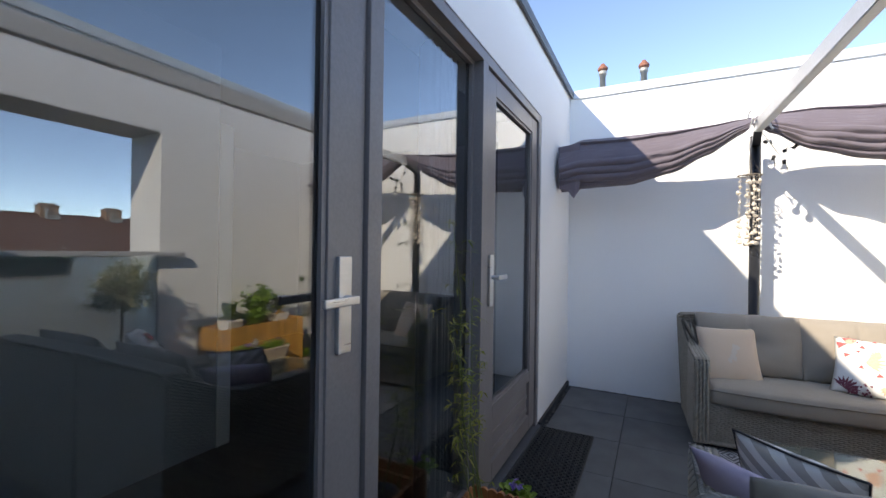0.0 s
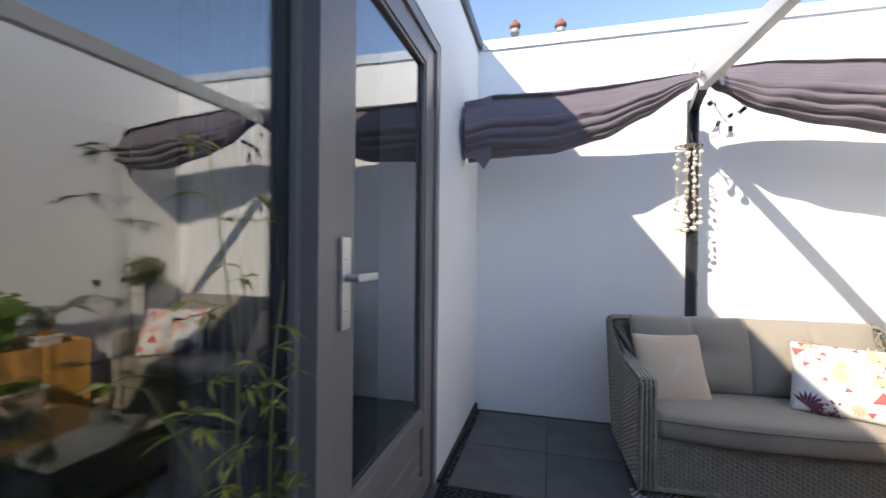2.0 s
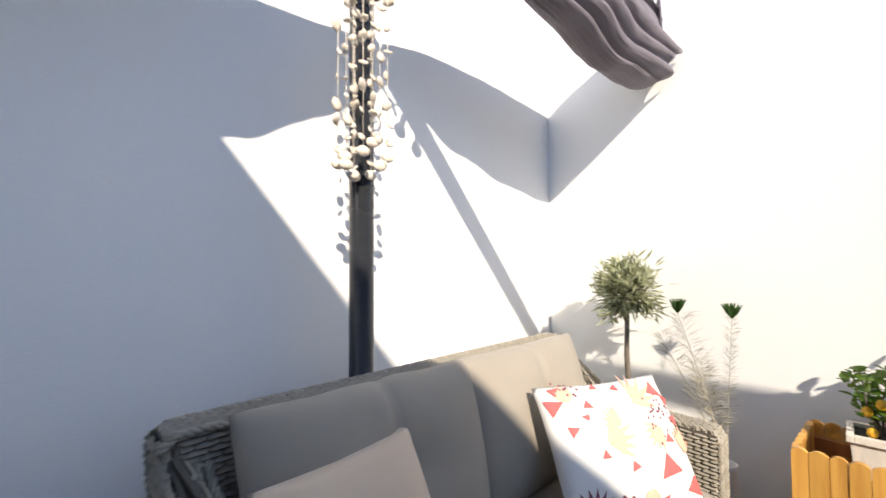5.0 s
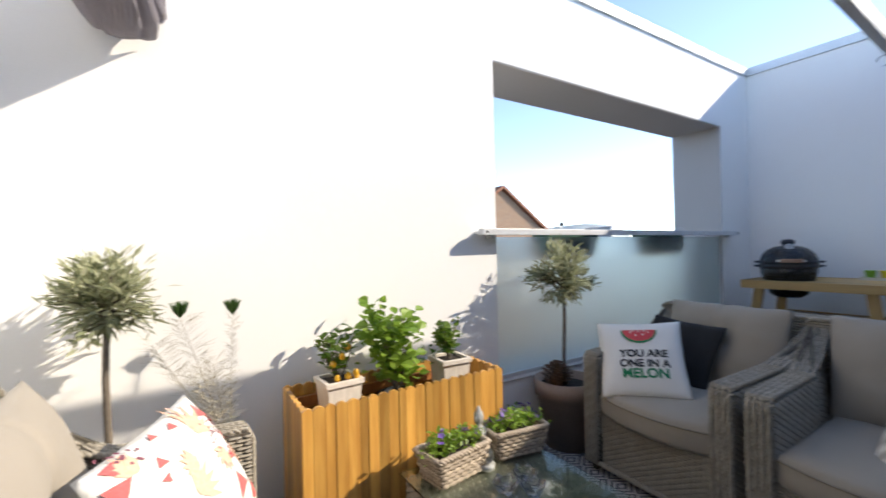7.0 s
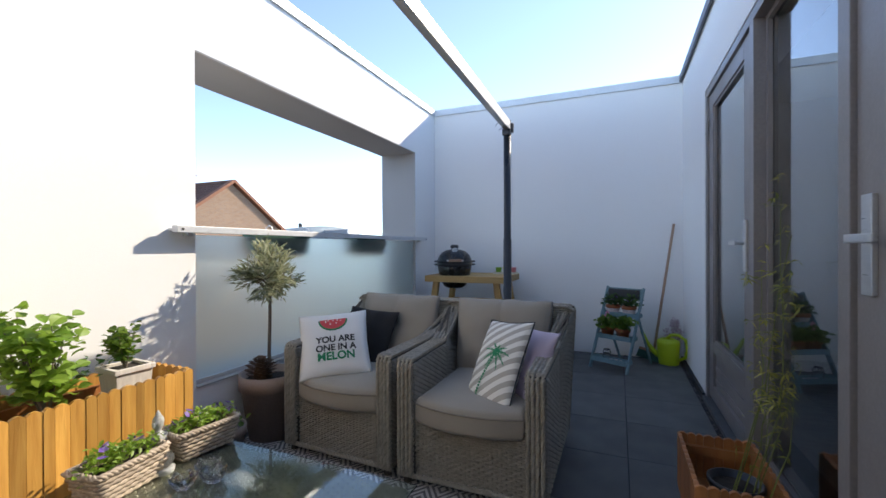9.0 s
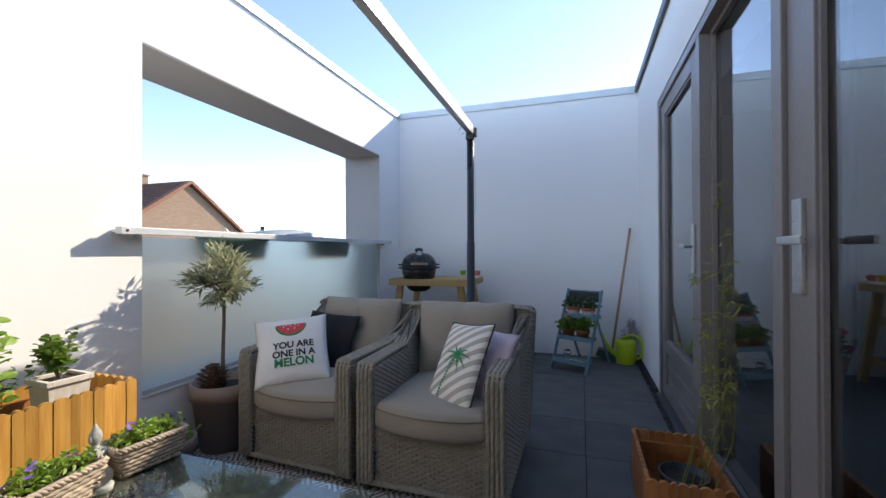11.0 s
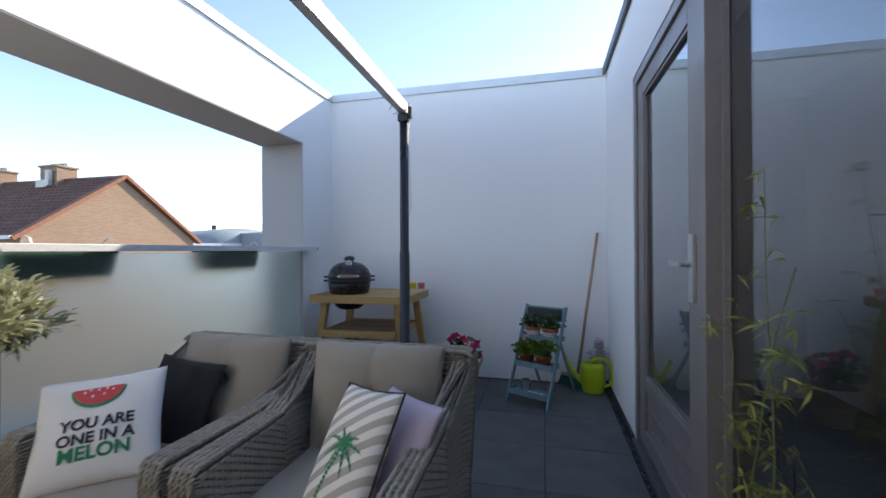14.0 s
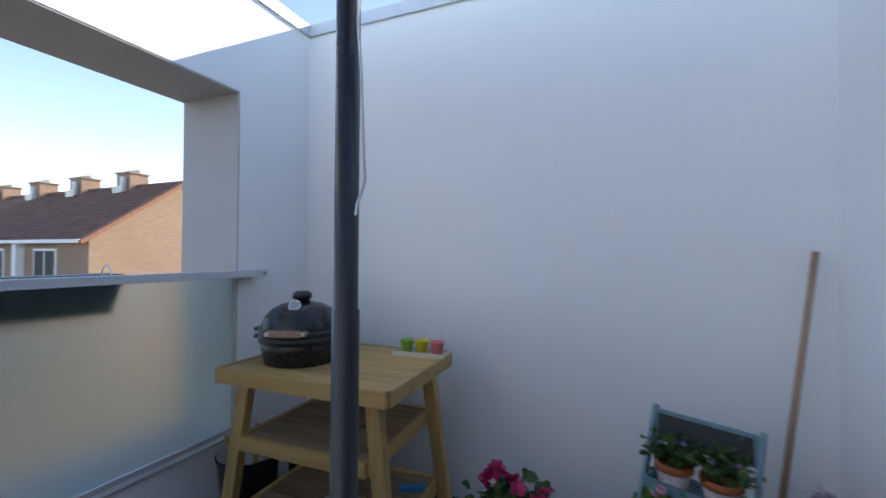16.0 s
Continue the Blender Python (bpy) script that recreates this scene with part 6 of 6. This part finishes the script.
ob = thing("charcoal_bucket", "clear plastic tub with charcoal and wooden kindling", "plastic tub", pose(2.57, -0.30, 0) @ Matrix.Scale(1.2, 4))
part("tub", lathe(bmesh.new(), [(0, 0), (0.10, 0), (0.125, 0.27), (0.13, 0.27), (0.13, 0.275), (0.122, 0.275), (0.097, 0.004), (0, 0.004)], 24), PLASTIC, ob, "clear plastic tub", True)
bm = bmesh.new()
for _ in range(60):
    bmesh.ops.create_icosphere(bm, subdivisions=1, radius=random.uniform(.012, .024), matrix=pose(random.uniform(-.065, .065), random.uniform(-.065, .065), random.uniform(.02, .17)))
part("charcoal", bm, BROOMSTICK, ob, "wood chips")
bm = bmesh.new()
for _ in range(4):
    bar(bm, (random.uniform(-.05, .05), random.uniform(-.05, .05), .05), (random.uniform(-.09, .09), random.uniform(-.09, .09), .36), .016, .01)
part("kindling", bm, PINE_Z, ob, "wooden sticks")
ob = thing("charcoal_bag", "slumped black charcoal bag under the barbecue table", "charcoal bag", pose(2.3, -0.62, 0, 0, 0, 20))
bm = bmesh.new()
bmesh.ops.create_icosphere(bm, subdivisions=4, radius=0.5, matrix=Matrix.Translation((0, 0, 0.15)) @ Matrix.Diagonal((0.5, 0.22, 0.42, 1)))
for v in bm.verts:
    v.co += Vector(v.co.normalized()) * 0.03 * noise.noise(v.co * 9)
    v.co.z = max(0.001, v.co.z)
part("bag", bm, BLACK_COTTON, ob, "", True)
ob = thing("wire_rack", "small bent steel wire grill rack on the lower shelf", "wire rack", pose(1.93, -0.2, 0.215, 0, 0, 20))
d = ([], [])
for k in range(9):
    tube(d, [(-0.08 + 0.02 * k, -0.07, 0.04), (-0.08 + 0.02 * k, -0.06, 0.012), (-0.08 + 0.02 * k, 0.06, 0.012), (-0.08 + 0.02 * k, 0.07, 0.04)], 0.0013, 4)
tube(d, [(-0.09, -0.07, 0.04), (0.09, -0.07, 0.04), (0.09, 0.07, 0.04), (-0.09, 0.07, 0.04), (-0.09, -0.07, 0.04)], 0.002, 5)
part_data("wires", d, STEEL, ob)
ob = thing("blue_brush", "small bright blue plastic brush on the lower shelf", "brush", pose(1.74, -0.5, 0.212, 0, 0, 30))
part("grip", boxes((-0.06, 0.06, -0.018, 0.018, 0, 0.025), bevel=0.005), surface("blue_plastic", (0.02, 0.22, 0.45), 0.4), ob)
ob = thing("log_holder", "tall brushed metal lantern holder with a hooped handle", "lantern holder", pose(2.60, 0.50, 0, 0, 0, 25))
part("body", lathe(bmesh.new(), [(0, 0), (0.075, 0), (0.078, 0.26), (0.074, 0.26), (0.071, 0.01), (0, 0.01)], 28), POLE, ob, "dark inner cylinder", True)
part("rim", lathe(bmesh.new(), [(0.096, 0.30), (0.102, 0.30), (0.102, 0.335), (0.096, 0.335), (0.096, 0.30)], 32), STEEL, ob, "polished steel rim", True)
for k in range(4):
    a = math.pi / 4 + k * math.pi / 2
    part("strip", boxes((-0.014, 0.014, 0.095, 0.0985, 0, 0.33), m=pose(0, 0, 0, 0, 0, math.degrees(a))), STEEL, ob, "upright steel strip")
part("handle", tuple_to_bm(tube(([], []), [(0.099 * math.cos(a), 0, 0.33 + 0.15 * math.sin(a)) for a in [math.pi * q / 18 for q in range(19)]], 0.0055, 6)), STEEL, ob, "hooped steel handle", True)


def cyclamen():
    ob = thing("flower_basket", "willow basket of magenta cyclamen flowers with dark leaves", "flower basket", pose(1.215, -0.32, 0) @ Matrix.Scale(1.22, 4))
    d = ([], [])
    for j in range(22):
        z = 0.008 + 0.0098 * j
        r = 0.075 + 0.04 * j / 22
        tube(d, [((r + 0.003 * (1 if (i + j) % 2 else -1)) * math.cos(2 * math.pi * i / 32), (r + 0.003 * (1 if (i + j) % 2 else -1)) * math.sin(2 * math.pi * i / 32), z) for i in range(33)], 0.0052, 5, False)
    part_data("weave", d, BASKET, ob, "", True)
    for s in (-1, 1):
        d = ([], [])
        braid(d, [(s * 0.115, -0.03, 0.20), (s * 0.135, -0.015, 0.26), (s * 0.135, 0.015, 0.26), (s * 0.115, 0.03, 0.20)], 0.007, 0.03)
        part_data("handle", d, BASKET, ob)
    part("soil", lathe(bmesh.new(), [(0, 0.18), (0.1, 0.18), (0, 0.2)], 16), SOIL, ob)
    foliage("leaves", ob, [(0, 0, 0.25), (0.05, 0.03, 0.27), (-0.05, 0.02, 0.27), (0, 0.03, 0.31), (0.02, -0.03, 0.3)], DARKLEAF, (0.045, 0.07), 0.8, 26, 0.045, 0.4)
    f = ([], [])
    for c in ((0.07, 0.02, 0.39), (0.04, 0.05, 0.41), (0.09, 0.05, 0.37), (0.0, 0.02, 0.39), (-0.02, 0.05, 0.38), (-0.09, 0.04, 0.33), (-0.1, 0.03, 0.37), (-0.08, 0.06, 0.35), (0.09, 0.06, 0.28), (0.06, 0.0, 0.4), (-0.11, 0.06, 0.29)):
        for _ in range(2):
            blossom(f, (c[0] + random.gauss(0, .012), c[1] + random.gauss(0, .012), c[2]), 0.03)
    part_data("blossoms", f, MAGENTA, ob, "magenta cyclamen blossoms")


cyclamen()


# ---------------------------------------------------------------- plant ladder, broom, watering can, mat
LADDER = pose(0.555, -0.47, 0, 0, 0, 153)


def plant_ladder():
    """In its own frame the front looks along -y."""
    ob = thing("plant_ladder", "teal-blue wooden folding plant stand with three trays", "plant stand", LADDER)
    w = 0.175
    for s in (-1, 1):
        part("front_upright", bar(bmesh.new(), (s * w, -0.30, 0), (s * w, 0.045, 0.74), 0.014, 0.034, (0, 1, 0)), BLUEPAINT, ob)
        part("rear_leg", bar(bmesh.new(), (s * (w - 0.018), 0.24, 0), (s * (w - 0.018), -0.06, 0.52), 0.012, 0.026, (0, 1, 0)), BLUEPAINT, ob)
    head = part("header", boxes((-w + .009, w - .009, -0.008, 0.006, 0.625, 0.735), m=pose(0, 0.02, 0, 0, 0, 0)), BLUEPAINT, ob)
    part("board", boxes((-w + .022, w - .022, -0.013, -0.0085, 0.637, 0.723), m=pose(0, 0.02, 0)), SLATE, head, "blank blackboard strip")
    for y, z in ((-0.235, 0.07), (-0.135, 0.27), (-0.035, 0.47)):
        t = part("tray", boxes((-w + .008, w - .008, y - 0.06, y + 0.06, z, z + 0.008), (-w + .008, w - .008, y - 0.068, y - 0.06, z, z + 0.042), (-w + .008, w - .008, y + 0.06, y + 0.068, z, z + 0.03)), BLUEPAINT, ob)
        for x in (-w + .008, w - .016):
            part("tray_end", boxes((x, x + .008, y - 0.06, y + 0.06, z + .008, z + 0.04)), BLUEPAINT, t)


plant_ladder()


def ladder_pot(x, y, z, printed, petals=None):
    lab = "terracotta pot with a patterned band and a purple-green plant" if printed else "terracotta pot with a leafy green geranium"
    ob = thing("pot_plant", lab, "pot plant", LADDER @ pose(x, y, z), "pots on the plant stand")
    r, h = 0.066, 0.095
    part("pot", lathe(bmesh.new(), [(0, 0), (r * .7, 0), (r * .9, h * .72), (r, h * .72), (r, h), (r * .88, h), (r * .85, h * .85), (0, h * .85)], 22), TERRACOTTA, ob, "", True)
    if printed:
        part("band", lathe(bmesh.new(), [(r * .72, 0.004), (r * .915, h * .70), (r * .9, h * .70)], 22), PRINTPOT, ob, "white patterned band", True)
    foliage("leaves", ob, [(0, 0, h + .03), (.035, 0, h + .035), (-.035, .01, h + .03), (0, -.03, h + .02), (.01, .02, h + .06)], DARKLEAF if printed else CITRUS, (0.026, 0.046) if printed else (0.04, 0.065), 0.8, 34, 0.036, 0.5)
    f = ([], [])
    if petals:
        for _ in range(12):
            blossom(f, (random.gauss(.0, .016), -0.01 + random.gauss(0, .01), h + .10 + random.gauss(0, .012)), 0.02)
        part_data("blossoms", f, petals, ob, "round pink flower head")
    elif printed:
        for _ in range(6):
            blossom(f, (random.gauss(0, .03), random.gauss(0, .03), h + random.uniform(.03, .07)), 0.014)
        part_data("blossoms", f, VIOLET, ob)


ladder_pot(-0.082, -0.035, 0.479, True)
ladder_pot(0.072, -0.035, 0.479, True)
ladder_pot(-0.085, -0.135, 0.279, False, PINKPETAL)
ladder_pot(0.065, -0.14, 0.279, False)
ob = thing("storage_jar", "clear glass jar lying with shells on the lowest tray", "glass jar", LADDER @ pose(-0.05, -0.22, 0.079))
part("glass", lathe(bmesh.new(), [(0, 0), (0.035, 0), (0.037, 0.08), (0.028, 0.09), (0.028, 0.1), (0.025, 0.1), (0.024, 0.09), (0.032, 0.08), (0.031, 0.004), (0, 0.004)], 20), CRYSTAL, ob, "", True)
for x in (0.0, 0.05, 0.1):
    ob = thing("foil_tealight", "crumpled silver foil tealight on the lowest tray", "tealight", LADDER @ pose(x, -0.25, 0.079), "tealights on the plant stand")
    bm = bmesh.new()
    bmesh.ops.create_icosphere(bm, subdivisions=2, radius=0.02, matrix=Matrix.Translation((0, 0, 0.013)) @ Matrix.Diagonal((1, .8, .65, 1)))
    for v in bm.verts:
        v.co += Vector((random.gauss(0, .003), random.gauss(0, .003), random.gauss(0, .002)))
        v.co.z = max(v.co.z, 0)
    part("foil", bm, STEEL, ob)


def broom():
    ob = thing("broom", "broom with wooden stick and green bristles leaning on the wall", "broom", pose(0, 0, 0))
    top, foot = Vector((0.085, YB + 0.03, 1.36)), Vector((0.275, -0.72, 0.10))
    part("stick", tuple_to_bm(tube(([], []), [foot, top], 0.0125, 12)), BROOMSTICK, ob, "wooden broomstick", True)
    m = Matrix.Translation((0.275, -0.705, 0.085)) @ Euler((radians(-10), radians(8), radians(155))).to_matrix().to_4x4()
    bm = bmesh.new()
    box(bm, -0.14, 0.14, -0.028, 0.028, 0, 0.022, m=m, bevel=0.004)
    part("head", bm, BROOMSTICK, ob, "wooden broom head")
    bm = bmesh.new()
    for i in range(28):
        for j in range(5):
            x, y = -0.135 + 0.01 * i, -0.024 + 0.012 * j
            p0, p1 = m @ Vector((x, y, 0)), m @ Vector((x * 1.08, y * 1.5 + random.gauss(0, .003), -0.075))
            p1.z = max(p1.z, 0.003)
            bar(bm, p0, p1, 0.007, 0.007)
    part("bristles", bm, BOXGREEN, ob, "dark green bristles")


broom()


def watering_can():
    ob = thing("watering_can", "lime green plastic watering can on the tiles", "watering can", pose(0.155, -0.66, 0, 0, 0, -14) @ Matrix.Scale(1.15, 4))
    part("body", lathe(bmesh.new(), [(0, 0), (0.075, 0), (0.08, 0.01), (0.088, 0.17), (0.085, 0.20), (0.05, 0.215), (0.045, 0.205), (0.075, 0.19), (0.07, 0.02), (0, 0.02)], 30, sx=1.0, sy=0.82), LIME, ob, "lime green body", True)
    part("spout", tuple_to_bm(tube(([], []), [(0.06, 0, 0.05), (0.12, 0, 0.10), (0.165, 0, 0.17), (0.205, 0, 0.25)], [0.028, 0.02, 0.015, 0.014], 12)), LIME, ob, "long tapered spout", True)
    part("handle", tuple_to_bm(tube(([], []), [(0.02, 0, 0.205), (-0.02, 0, 0.245), (-0.075, 0, 0.25), (-0.125, 0, 0.215), (-0.14, 0, 0.14), (-0.125, 0, 0.07), (-0.08, 0, 0.045)], 0.0125, 10)), LIME, ob,
         "curved loop handle", True)


watering_can()
ob = thing("dried_flowers", "dried pinkish flowers standing in the corner", "dried flowers", pose(0.10, -0.80, 0))
d, f = ([], []), ([], [])
for k in range(16):
    tip = Vector((random.gauss(0, .035), random.gauss(0, .02), random.uniform(.26, .40)))
    tube(d, [(0, 0, 0), tip], 0.0015, 4)
    for _ in range(22):
        blossom(f, tip + Vector((random.gauss(0, .014), random.gauss(0, .014), random.gauss(-.03, .03))), 0.009)
part_data("stems", d, BARK, ob)
part_data("blossoms", f, DRIED, ob)


def door_mat():
    """A ring mat: a lattice of rubber rings with links."""
    x0, x1, y0, y1 = 0.035, 0.385, 2.55, 3.41
    nx, ny = 9, 22
    v, f = [], []
    for i in range(nx):
        for j in range(ny):
            cx, cy = x0 + (x1 - x0) * (i + .5) / nx, y0 + (y1 - y0) * (j + .5) / ny
            k = len(v)
            n = 8
            for z, rr in ((0.002, 0.0195), (0.016, 0.0190), (0.016, 0.0115), (0.002, 0.0110)):
                for q in range(n):
                    a = 2 * math.pi * (q + .5) / n
                    v.append((cx + rr * math.cos(a), cy + rr * math.sin(a), z))
            for r in range(4):
                for q in range(n):
                    f.append((k + r * n + q, k + r * n + (q + 1) % n, k + ((r + 1) % 4) * n + (q + 1) % n, k + ((r + 1) % 4) * n + q))
    ob = thing("door_mat", "black rubber ring door mat in front of the door", "door mat", pose(0, 0, 0))
    part_data("rings", (v, f), RUBBER, ob)
    part("edge", boxes((x0 - .006, x0, y0 - .006, y1 + .006, 0.001, 0.016), (x1, x1 + .006, y0 - .006, y1 + .006, 0.001, 0.016), (x0, x1, y0 - .006, y0, 0.001, 0.016), (x0, x1, y1, y1 + .006, 0.001, 0.016)), RUBBER, ob)


door_mat()
rug = part("outdoor_rug", boxes((0.97, 2.64, 2.02, 3.66, 0.001, 0.008), bevel=0.002), RUG, None, "flat outdoor rug woven with white lozenges on grey")
tagged(rug, category="rug")
ob = thing("yellow_bucket", "small yellow bucket half hidden behind the sofa", "bucket", pose(1.03, 4.40, 0))
part("body", lathe(bmesh.new(), [(0, 0), (0.05, 0), (0.065, 0.08), (0.06, 0.08), (0.046, 0.006), (0, 0.006)], 18), YELLOW, ob, "", True)


# ---------------------------------------------------------------- floor tiles
def tiles():
    base = bpy.data.objects["floor"]
    cache = {}
    xs = [0.05, 0.552] + [0.552 + 0.5 * k for k in range(1, 4)] + [W - 0.012]
    ys = [YB + 0.075] + [-0.556 + 0.5 * k for k in range(0, 10)] + [YA - 0.06]
    for i in range(len(xs) - 1):
        for j in range(len(ys) - 1):
            a, b = xs[i + 1] - xs[i] - 0.004, ys[j + 1] - ys[j] - 0.004
            if a < 0.03 or b < 0.03:
                continue
            key = (round(a, 3), round(b, 3))
            if key not in cache:
                bm = boxes((-a / 2, a / 2, -b / 2, b / 2, -0.011, 0.0), bevel=0.0015)
                me = bpy.data.meshes.new("tile")
                bm.to_mesh(me)
                bm.free()
                me.materials.append(TILE)
                cache[key] = me
            t = new("tile", cache[key])
            t.parent = base
            t.matrix_basis = pose((xs[i] + xs[i + 1]) / 2, (ys[j] + ys[j + 1]) / 2, random.uniform(-0.001, 0.0), random.uniform(-.08, .08), random.uniform(-.08, .08), 0)


tiles()
